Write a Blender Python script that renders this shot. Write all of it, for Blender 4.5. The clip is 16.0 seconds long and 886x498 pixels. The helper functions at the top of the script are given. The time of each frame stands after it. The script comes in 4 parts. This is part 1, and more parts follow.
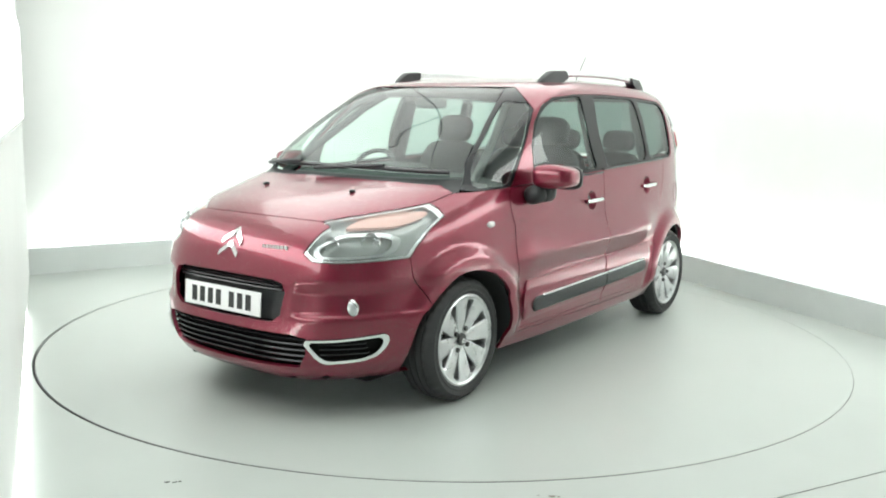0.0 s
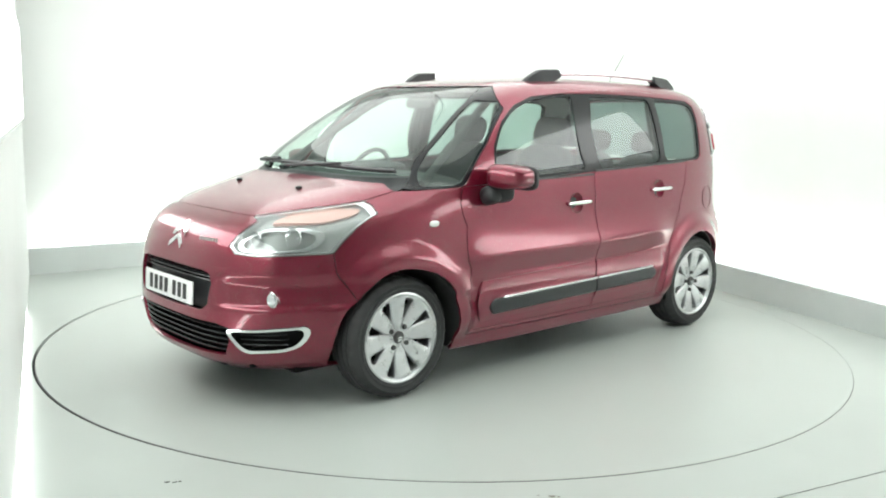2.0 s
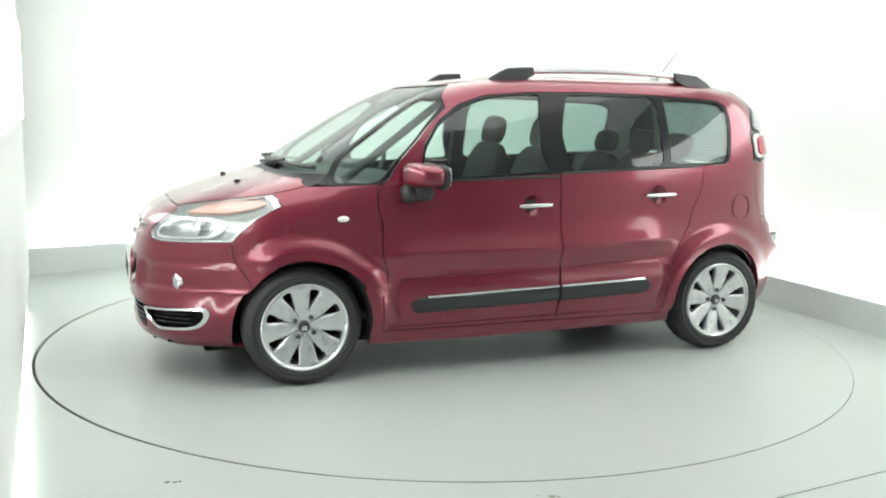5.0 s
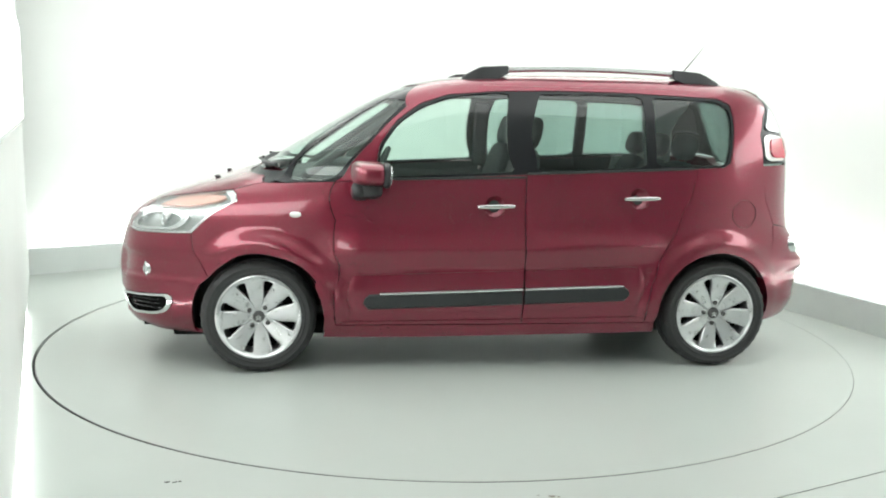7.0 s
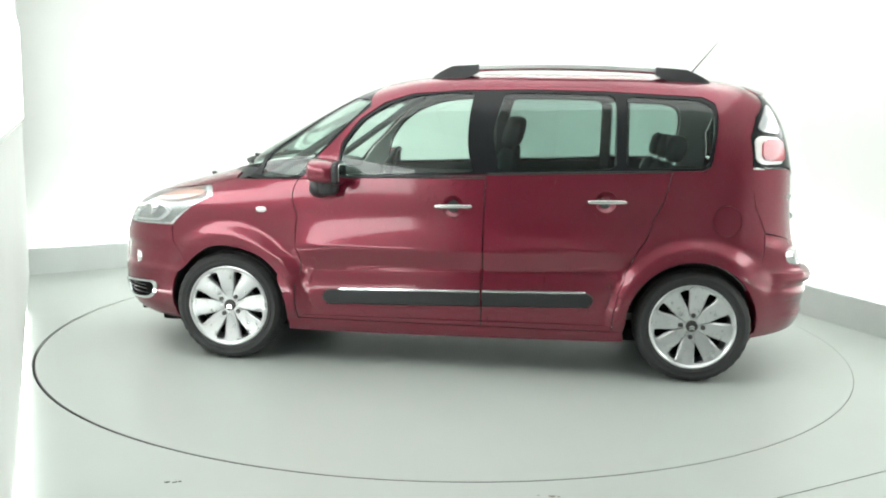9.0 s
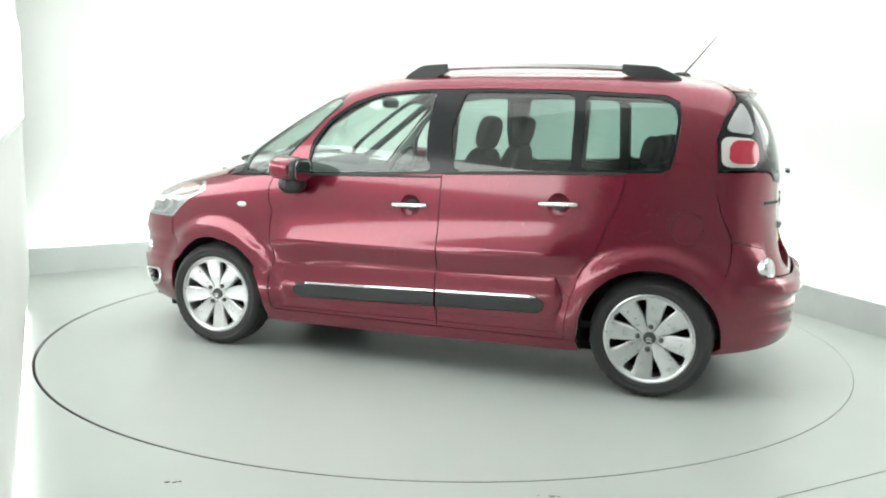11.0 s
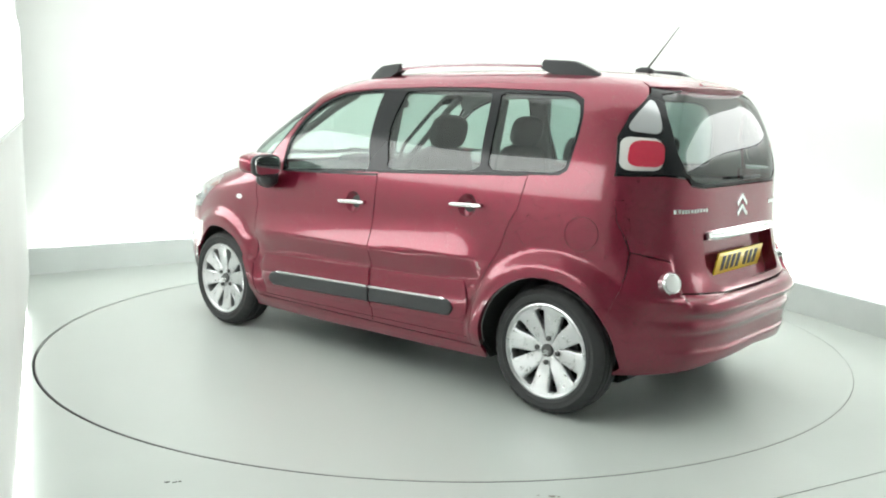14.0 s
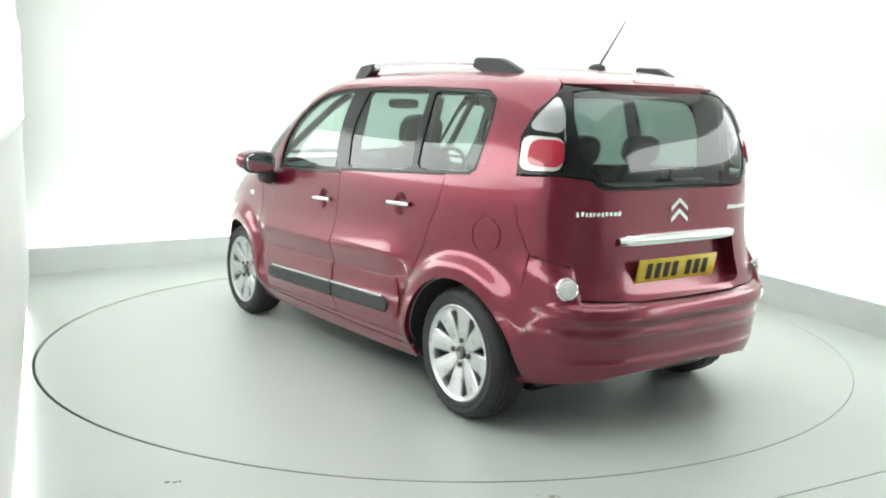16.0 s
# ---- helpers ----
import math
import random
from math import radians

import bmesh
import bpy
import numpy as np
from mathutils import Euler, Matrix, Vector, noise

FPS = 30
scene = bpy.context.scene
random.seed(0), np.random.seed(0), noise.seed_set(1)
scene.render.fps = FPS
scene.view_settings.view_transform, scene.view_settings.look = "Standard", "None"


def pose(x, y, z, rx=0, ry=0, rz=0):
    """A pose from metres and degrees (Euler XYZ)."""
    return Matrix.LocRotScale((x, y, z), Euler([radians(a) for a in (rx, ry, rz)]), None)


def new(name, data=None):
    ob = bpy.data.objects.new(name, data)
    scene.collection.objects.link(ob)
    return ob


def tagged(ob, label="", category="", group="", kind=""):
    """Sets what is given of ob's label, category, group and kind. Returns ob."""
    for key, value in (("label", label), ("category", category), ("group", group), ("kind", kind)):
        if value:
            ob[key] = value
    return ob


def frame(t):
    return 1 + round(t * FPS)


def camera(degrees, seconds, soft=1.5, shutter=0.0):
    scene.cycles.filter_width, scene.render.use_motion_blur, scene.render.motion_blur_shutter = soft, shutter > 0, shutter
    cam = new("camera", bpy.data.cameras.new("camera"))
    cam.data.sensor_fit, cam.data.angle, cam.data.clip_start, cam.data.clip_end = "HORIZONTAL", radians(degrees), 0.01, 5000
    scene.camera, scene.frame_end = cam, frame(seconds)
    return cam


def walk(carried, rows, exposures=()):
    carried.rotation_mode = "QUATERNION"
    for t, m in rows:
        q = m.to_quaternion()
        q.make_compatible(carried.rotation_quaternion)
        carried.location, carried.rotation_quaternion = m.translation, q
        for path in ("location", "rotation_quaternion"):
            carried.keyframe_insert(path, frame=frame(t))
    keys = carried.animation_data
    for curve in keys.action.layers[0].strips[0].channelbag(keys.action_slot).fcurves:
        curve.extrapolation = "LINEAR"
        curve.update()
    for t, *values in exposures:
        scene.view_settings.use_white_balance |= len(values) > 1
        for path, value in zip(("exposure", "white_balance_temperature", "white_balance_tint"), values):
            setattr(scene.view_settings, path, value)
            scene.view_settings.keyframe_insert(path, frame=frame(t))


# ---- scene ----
cam = camera(52.752, 16.0, soft=2.0)
EYE = Matrix.Translation((0, -5.6955, 1.3979)) @ pose(0, 0, 0, 0, 0, .2157) @ pose(0, 0, 0, 90 - 8.6437) @ pose(0, 0, 0, 0, 0, 1.1531)
walk(cam, [(0, EYE), (16, EYE)], [(0, 0.0), (16, 0.0)])

# ---- light: a white studio under ceiling panels, with hidden tubes washing the back walls ----
world = bpy.data.worlds.new("world")
scene.world = world
world.use_nodes = True
world.node_tree.nodes["Background"].inputs["Color"].default_value = (.9, 1, .95, 1)
world.node_tree.nodes["Background"].inputs["Strength"].default_value = .05
PANEL_GLOW, TUBE_GLOW, SIDE_GLOW = 1.68, 27.0, 4.4


# ---- materials ----
def material(name, color, rough=.5, metal=0.0, coat=0.0, spec=.5, noise_scale=0.0, noise_mix=.0, bump=0.0, bump_scale=60.0, stain=0.0):
    m = bpy.data.materials.new(name)
    m.use_nodes = True
    t = m.node_tree
    b = t.nodes["Principled BSDF"]
    b.inputs["Base Color"].default_value = (*color, 1)
    b.inputs["Roughness"].default_value = rough
    b.inputs["Metallic"].default_value = metal
    b.inputs["Coat Weight"].default_value = coat
    b.inputs["Coat Roughness"].default_value = .02
    b.inputs["Coat IOR"].default_value = 1.6
    b.inputs["Specular IOR Level"].default_value = spec
    co = t.nodes.new("ShaderNodeTexCoord")
    if noise_mix:
        n = t.nodes.new("ShaderNodeTexNoise")
        n.inputs["Scale"].default_value = noise_scale
        n.inputs["Detail"].default_value = 6
        t.links.new(co.outputs["Object"], n.inputs["Vector"])
        big = t.nodes.new("ShaderNodeTexNoise")
        big.inputs["Scale"].default_value = noise_scale * .12
        big.inputs["Detail"].default_value = 3
        t.links.new(co.outputs["Object"], big.inputs["Vector"])
        add = t.nodes.new("ShaderNodeMath")
        add.operation = "ADD"
        t.links.new(n.outputs["Fac"], add.inputs[0])
        t.links.new(big.outputs["Fac"], add.inputs[1])
        r = t.nodes.new("ShaderNodeMapRange")
        r.inputs[1].default_value, r.inputs[2].default_value = .7, 1.3
        r.inputs[3].default_value, r.inputs[4].default_value = 1 - noise_mix, 1 + noise_mix
        t.links.new(add.outputs[0], r.inputs[0])
        mix = t.nodes.new("ShaderNodeVectorMath")
        mix.operation = "SCALE"
        mix.inputs[0].default_value = color
        t.links.new(r.outputs[0], mix.inputs["Scale"])
        t.links.new(mix.outputs[0], b.inputs["Base Color"])
        rr = t.nodes.new("ShaderNodeMapRange")
        rr.inputs[1].default_value, rr.inputs[2].default_value = .7, 1.3
        rr.inputs[3].default_value, rr.inputs[4].default_value = rough * (1 - 1.2 * noise_mix), min(1, rough * (1 + 1.2 * noise_mix))
        t.links.new(add.outputs[0], rr.inputs[0])
        t.links.new(rr.outputs[0], b.inputs["Roughness"])
    if bump:
        n = t.nodes.new("ShaderNodeTexNoise")
        n.inputs["Scale"].default_value = bump_scale
        n.inputs["Detail"].default_value = 4
        t.links.new(co.outputs["Object"], n.inputs["Vector"])
        k = t.nodes.new("ShaderNodeBump")
        k.inputs["Strength"].default_value = bump
        k.inputs["Distance"].default_value = .004
        t.links.new(n.outputs["Fac"], k.inputs["Height"])
        t.links.new(k.outputs[0], b.inputs["Normal"])
    return m


def glass(name, tint, gloss_ior=1.5):
    m = bpy.data.materials.new(name)
    m.use_nodes = True
    t = m.node_tree
    t.nodes.remove(t.nodes["Principled BSDF"])
    tr, gl, mx, lw, pw, mr = (t.nodes.new(k) for k in ("ShaderNodeBsdfTransparent", "ShaderNodeBsdfGlossy", "ShaderNodeMixShader", "ShaderNodeLayerWeight", "ShaderNodeMath", "ShaderNodeMapRange"))
    tr.inputs["Color"].default_value = (*tint, 1)
    gl.inputs["Roughness"].default_value = .03
    lw.inputs["Blend"].default_value = .5
    pw.operation, pw.inputs[1].default_value = "POWER", 4.5
    mr.inputs[3].default_value, mr.inputs[4].default_value = ((gloss_ior - 1) / (gloss_ior + 1)) ** 2 * 2, .95
    t.links.new(lw.outputs["Facing"], pw.inputs[0])
    t.links.new(pw.outputs[0], mr.inputs[0])
    t.links.new(mr.outputs[0], mx.inputs[0])
    t.links.new(tr.outputs[0], mx.inputs[1])
    t.links.new(gl.outputs[0], mx.inputs[2])
    t.links.new(mx.outputs[0], t.nodes["Material Output"].inputs["Surface"])
    return m


def glow(name, color, strength):
    m = material(name, (.8, .8, .8))
    b = m.node_tree.nodes["Principled BSDF"]
    b.inputs["Emission Color"].default_value = (*color, 1)
    b.inputs["Emission Strength"].default_value = strength
    return m


PAINT = material("ruby_metallic_paint", (.195, .007, .029), .30, .60, 1.0, .4, 900, .10)
PAINT.node_tree.nodes["Principled BSDF"].inputs["Coat Roughness"].default_value = .09
PAINT_IN = material("ruby_primer", (.10, .008, .018), .5)
WHITE = material("white_wall_paint", (.84, .86, .84), .6, noise_scale=3, noise_mix=.02, bump=.05, bump_scale=90)
GREY = material("pale_wall_paint", (.60, .62, .61), .7, noise_scale=3, noise_mix=.04)
FLOOR = material("pale_grey_green_floor_paint", (.45, .485, .46), .36, noise_scale=2.4, noise_mix=.03)
DISC = material("turntable_floor_paint", (.45, .485, .46), .34, noise_scale=2.0, noise_mix=.02)
KERB = material("grey_kerb_paint", (.66, .70, .685), .5, noise_scale=5, noise_mix=.04)
DIRT = material("dark_oily_dirt", (.05, .05, .045), .6, noise_scale=40, noise_mix=.4)
# near-black colour in place of shade in gaps, openings and under the car
DARK = material("shade_black", (.010, .010, .010), .9, spec=.05)
BLACK = material("black_plastic", (.022, .024, .026), .42, noise_scale=300, noise_mix=.15, bump=.1, bump_scale=500)
GLOSS_BLACK = material("gloss_black_trim", (.012, .013, .015), .16, spec=.35)
RUBBER = material("tyre_rubber", (.028, .029, .030), .62, noise_scale=60, noise_mix=.2, bump=.15, bump_scale=300)
ALLOY = material("silver_alloy", (.62, .63, .64), .28, .75, .3, noise_scale=200, noise_mix=.03)
CHROME = material("chrome", (.82, .83, .84), .08, 1.0)
SATIN = material("satin_aluminium", (.78, .79, .80), .25, .9)
GLASS = glass("clear_green_glass", (.72, .84, .79))
TINT = glass("tinted_green_glass", (.46, .58, .545))
PRIVACY = glass("dark_tinted_glass", (.25, .32, .305))
SMOKE = material("smoky_clear_lens", (.52, .53, .55), .16, .55, .8)
LENS = glass("clear_lens", (.93, .95, .95), 1.45)
RED_LENS = material("red_lens", (.46, .02, .05), .1, coat=1)
WHITE_LENS = material("milky_lens", (.78, .78, .78), .12, coat=.8)
# indicator amber, made pink for the red body reflected in it
AMBER = material("amber_lens_body_tint", (.70, .40, .34), .12, coat=.8)
LAMP_GREY = material("grey_lamp_interior", (.42, .44, .43), .25, .4)
# brake steel darkened in colour for the shade behind the spokes
BRAKE = material("shaded_brake_steel", (.06, .06, .06), .5, .6)
HOUSING = material("pale_lamp_housing", (.80, .80, .78), .25, .35, .3)
CLOTH = material("dark_grey_seat_cloth", (.045, .047, .052), .9, noise_scale=80, noise_mix=.25, bump=.4, bump_scale=250)
TRIM = material("charcoal_cabin_plastic", (.055, .058, .060), .6, noise_scale=120, noise_mix=.15, bump=.2, bump_scale=300)
LINING = material("pale_grey_headlining", (.38, .39, .38), .9, noise_scale=100, noise_mix=.1)
PLATE_W = material("white_plate", (.82, .82, .82), .3, coat=.5)
PLATE_Y = material("yellow_plate", (.80, .58, .03), .3, coat=.5)
INK = material("black_ink", (.02, .02, .02), .5)
STEEL = material("dark_steel", (.12, .12, .12), .45, .8, noise_scale=30, noise_mix=.3)
PANEL = glow("ceiling_diffuser", (.95, 1.0, .96), PANEL_GLOW)
# glow of the fill tube added along the side wall
FILL_TUBE = glow("side_wall_fill_tube", (.97, 1.0, .97), 13.0)
SIDE_PANEL = glow("side_diffuser", (.96, 1.0, .97), SIDE_GLOW)
TUBE = glow("light_tube", (.97, 1.0, .97), TUBE_GLOW)


# ---- mesh helpers ----
def mesh_part(name, verts, faces, mat, parent=None, label="", normals=None, smooth=True):
    me = bpy.data.meshes.new(name)
    me.from_pydata([tuple(v) for v in verts], [], faces)
    me.materials.append(mat)
    if smooth:
        me.polygons.foreach_set("use_smooth", [True] * len(me.polygons))
    if normals is not None:
        me.normals_split_custom_set_from_vertices([tuple(n) for n in normals])
    ob = new(name, me)
    ob.parent = parent
    if label:
        tagged(ob, label)
    return ob


def part(name, bm, mat, parent=None, label="", smooth=35):
    me = bpy.data.meshes.new(name)
    bmesh.ops.recalc_face_normals(bm, faces=bm.faces)
    for e in bm.edges:
        e.smooth = len(e.link_faces) == 2 and e.calc_face_angle(0) < radians(smooth)
    for f in bm.faces:
        f.smooth = True
    bm.to_mesh(me)
    bm.free()
    me.materials.append(mat)
    ob = new(name, me)
    ob.parent = parent
    if label:
        tagged(ob, label)
    return ob


def box(bm, lo, hi, bevel=0.0, seg=2, m=Matrix()):
    lo, hi = Vector(lo), Vector(hi)
    made = bmesh.ops.create_cube(bm, size=1, matrix=m @ Matrix.Translation((lo + hi) / 2) @ Matrix.Diagonal((*(hi - lo), 1)))["verts"]
    if bevel:
        bmesh.ops.bevel(bm, geom=list({e for v in made for e in v.link_edges}), offset=bevel, segments=seg, profile=.6, affect="EDGES")
    return bm


def boxed(lo, hi, bevel=0.0, seg=2, m=Matrix()):
    return box(bmesh.new(), lo, hi, bevel, seg, m)


def prism(outline, lo, hi, m=Matrix(), bevel=0.0, axis="z"):
    """a flat outline of (a, b) pushed from lo to hi along the axis"""
    put = {"z": lambda a, b, c: (a, b, c), "y": lambda a, b, c: (a, c, b), "x": lambda a, b, c: (c, a, b)}[axis]
    bm = bmesh.new()
    r1 = [bm.verts.new(m @ Vector(put(a, b, lo))) for a, b in outline]
    r2 = [bm.verts.new(m @ Vector(put(a, b, hi))) for a, b in outline]
    bm.faces.new(r1[::-1])
    top = bm.faces.new(r2)
    n = len(outline)
    for i in range(n):
        bm.faces.new((r1[i], r1[(i + 1) % n], r2[(i + 1) % n], r2[i]))
    if bevel:
        bmesh.ops.bevel(bm, geom=[e for f in bm.faces if len(f.verts) > 4 or f in (top,) for e in f.edges], offset=bevel, segments=2, affect="EDGES")
    return bm


def lathe(profile, seg=48, m=Matrix(), closed=False, axis="y"):
    """(radius, along) turned about the axis"""
    bm = bmesh.new()
    rings = []
    for r, a in profile:
        ring = []
        for i in range(seg):
            t = 2 * math.pi * i / seg
            p = (r * math.cos(t), a, r * math.sin(t)) if axis == "y" else ((r * math.cos(t), r * math.sin(t), a) if axis == "z" else (a, r * math.cos(t), r * math.sin(t)))
            ring.append(bm.verts.new(m @ Vector(p)))
        rings.append(ring)
    pairs = list(zip(rings, rings[1:])) + ([(rings[-1], rings[0])] if closed else [])
    for p, q in pairs:
        for i in range(seg):
            bm.faces.new((p[i], p[(i + 1) % seg], q[(i + 1) % seg], q[i]))
    if not closed:
        for ring in (rings[0], rings[-1]):
            bm.faces.new(ring)
    return bm


def tube(points, radius, seg=8, taper=1.0):
    bm = bmesh.new()
    pts = [Vector(p) for p in points]
    rings = []
    for i, p in enumerate(pts):
        d = (pts[min(i + 1, len(pts) - 1)] - pts[max(i - 1, 0)]).normalized()
        q = d.to_track_quat("Z", "Y").to_matrix()
        r = radius * (1 + (taper - 1) * i / (len(pts) - 1))
        rings.append([bm.verts.new(p + q @ Vector((r * math.cos(2 * math.pi * k / seg), r * math.sin(2 * math.pi * k / seg), 0))) for k in range(seg)])
    for p, q in zip(rings, rings[1:]):
        for k in range(seg):
            bm.faces.new((p[k], p[(k + 1) % seg], q[(k + 1) % seg], q[k]))
    bm.faces.new(rings[0]), bm.faces.new(rings[-1])
    return bm


def blob(center, size, power=3.0, nu=24, nv=14, m=Matrix(), shape=None):
    """a rounded box: a superellipsoid, with an optional shaping of each point"""
    bm = bmesh.new()
    rows = []
    f = lambda c: math.copysign(abs(c) ** (2 / power), c)
    for j in range(1, nv):
        b = -math.pi / 2 + math.pi * j / nv
        row = []
        for i in range(nu):
            a = 2 * math.pi * i / nu
            p = Vector((f(math.cos(b)) * f(math.cos(a)), f(math.cos(b)) * f(math.sin(a)), f(math.sin(b))))
            if shape:
                p = Vector(shape(*p))
            row.append(bm.verts.new(m @ Vector((center[0] + p.x * size[0] / 2, center[1] + p.y * size[1] / 2, center[2] + p.z * size[2] / 2))))
        rows.append(row)
    for p, q in zip(rows, rows[1:]):
        for i in range(nu):
            bm.faces.new((p[i], p[(i + 1) % nu], q[(i + 1) % nu], q[i]))
    bm.faces.new(rows[0]), bm.faces.new(rows[-1])
    return bm


# ---- the room ----
KERB_LINE = [(-3.46, 1.59), (-1.09, 3.30), (1.57, 3.30), (2.88, .0), (4.05, -2.9), (4.75, -5.2)]
HEIGHT, RADIUS = 3.3, 2.444


def thing(ob, label, category, kind="", group=""):
    return tagged(ob, label, category, group, kind)


def wall(name, p, q, thick=.15, lo=0.0, hi=HEIGHT, mat=WHITE, back=0.0):
    """a wall whose inner face runs from p to q, room on the right-hand side"""
    p, q = Vector(p), Vector(q)
    d = (q - p).normalized()
    n = Vector((-d.y, d.x))
    a, b = p + n * back - d * (.0 if not back else .26), q + n * back + d * (.0 if not back else .26)
    return prism([tuple(a), tuple(b), tuple(b + n * thick), tuple(a + n * thick)], lo, hi)


for i, (p, q) in enumerate(zip(KERB_LINE, KERB_LINE[1:])):
    thing(part("wall_%d" % (i + 1), wall("w", p, q, back=.30), WHITE), "smooth white studio wall washed with light", "wall", "structure")
    d = (Vector(q) - Vector(p)).normalized()
    n = Vector((-d.y, d.x))
    thing(part("baseboard.%03d" % i, wall("k", p, q, thick=.06, lo=-.01, hi=.215), KERB), "pale grey low kerb along the studio wall", "kerb", "structure")
    a, b = Vector((*(Vector(p) + n * .14 + d * .1), .03)), Vector((*(Vector(q) + n * .14 - d * .1), .03))
    tb = part("tube_light", tube([a, b], .03, 10), TUBE)
    thing(tb, "white light tube lying behind the low kerb", "light tube", group="light tubes behind the kerb")

# the white side wall, which ends beside the camera, and added unseen walls that close the room behind it, their grey
# set for the car's reflections
SIDE = [(-3.46, 1.59), (-.72, -4.45), (-3.2, -4.8), (-3.2, -7.4), (5.4, -7.4), (5.05, -5.2)]
for i, (p, q) in enumerate(zip(SIDE, SIDE[1:])):
    d = Vector(q) - Vector(p)
    w = wall("w", q, p, thick=.08 if i == 0 else .15)
    thing(part("wall_%d" % (i + 6), w, WHITE if i == 0 else GREY), "plain white studio wall" if i == 0 else "plain pale unseen wall added behind the camera", "wall", "structure")

# added fill tube that brightens the side wall and its reflection in the car
tb = part("tube_light", tube([(-3.37, 1.34, .014), (-.95, -3.9, .014)], .014, 10), FILL_TUBE)
thing(tb, "white fill tube added at the foot of the side wall", "light tube", group="light tubes behind the kerb")
bm = boxed((-4.6, -7.8, HEIGHT), (6.0, 4.2, HEIGHT + .12))
thing(part("ceiling", bm, WHITE), "plain white studio ceiling", "ceiling", "structure")


def ring_sheet(r_in, outer, z, seg=192):
    """a floor sheet with a round hole"""
    bm = bmesh.new()
    inner, low, mid, out = [], [], [], []
    for i in range(seg):
        t = 2 * math.pi * i / seg
        c, s = math.cos(t), math.sin(t)
        k = min(abs((outer[2 if c > 0 else 0]) / c) if abs(c) > 1e-6 else 1e9, abs((outer[3 if s > 0 else 1]) / s) if abs(s) > 1e-6 else 1e9)
        inner.append(bm.verts.new((r_in * c - .008, r_in * s, z)))
        low.append(bm.verts.new((r_in * c - .008, r_in * s, z - .2)))
        out.append(bm.verts.new((k * c, k * s, z)))
    for i in range(seg):
        j = (i + 1) % seg
        bm.faces.new((inner[i], inner[j], out[j], out[i]))
        bm.faces.new((low[i], low[j], inner[j], inner[i]))
    return bm


thing(part("floor", ring_sheet(RADIUS + .003, (-5, -8, 6.2, 4.5), 0), FLOOR, smooth=20), "pale grey-green painted studio floor, slightly stained", "floor", "structure")
thing(part("pit_floor", boxed((-2.6, -2.6, -.30), (2.6, 2.6, -.22)), DARK), "dark pit below the turntable", "floor", "structure")
turntable = new("turntable")
part("disc", lathe([(RADIUS - .008, -.20), (RADIUS - .008, 0), (.3, 0)], 192, axis="z"), DISC, turntable)
part("edge_ring", lathe([(RADIUS - .0075, -.20), (RADIUS - .004, -.20), (RADIUS - .004, -.004), (RADIUS - .0075, -.002)], 192, axis="z", closed=True), STEEL, turntable, "thin dark steel edge")
thing(turntable, "round pale grey-green turntable let into the floor", "turntable")


def smear(name, x, y, size, label, seed, mat=DIRT):
    """a thin uneven flake of dirt on the floor"""
    rnd = random.Random(seed)
    bm = bmesh.new()
    for k in range(5):
        cx, cy, r = x + rnd.uniform(-1, 1) * size[0], y + rnd.uniform(-1, 1) * size[1], rnd.uniform(.35, 1) * size[1]
        ring = [(cx + r * 1.8 * rnd.uniform(.6, 1) * math.cos(a), cy + r * rnd.uniform(.6, 1) * math.sin(a)) for a in np.linspace(0, 2 * math.pi, 9)[:-1]]
        lo = [bm.verts.new((a, b, .0008 + .0004 * k)) for a, b in ring]
        hi = [bm.verts.new((cx + (a - cx) * .6, cy + (b - cy) * .6, .0025 + .0004 * k)) for a, b in ring]
        bm.faces.new(hi)
        for i in range(8):
            bm.faces.new((lo[i], lo[(i + 1) % 8], hi[(i + 1) % 8], hi[i]))
    return thing(part(name, bm, mat), label, "dirt", "stuff")


smear("dirt_speck", -1.015, -2.50, (.028, .007), "small dark speck of dirt on the floor", 3)
smear("dirt_smudge", .40, -2.56, (.045, .008), "brownish smudge of dirt on the floor", 5, material("brown_dirt", (.22, .20, .16), .6))
bm = prism([(1.10, -2.606), (1.11, -2.603), (2.9, -1.66), (2.9, -1.668)], .0008, .002)
thing(part("floor_joint", bm, DIRT), "thin dark joint line in the painted floor", "joint", "structure")

# ---- ceiling lights ----
for i, (x, y) in enumerate([(x, y) for y in (-2.0, .0, 2.0) for x in (-1.55, .15, 1.85)]):
    lamp = new("ceiling_light")
    lamp.location = (x, y, HEIGHT)
    thing(lamp, "flat white ceiling light panel with a thin frame", "ceiling light", group="ceiling light panels")
    f = boxed((-.85, -.998, -.05), (-.84, .998, 0))
    box(f, (.84, -.998, -.05), (.85, .998, 0)), box(f, (-.84, -.998, -.05), (.84, -.988, 0)), box(f, (-.84, .988, -.05), (.84, .998, 0))
    part("frame", f, SATIN, lamp)
    part("diffuser", boxed((-.838, -.986, -.048), (.838, .986, -.012)), PANEL, lamp)

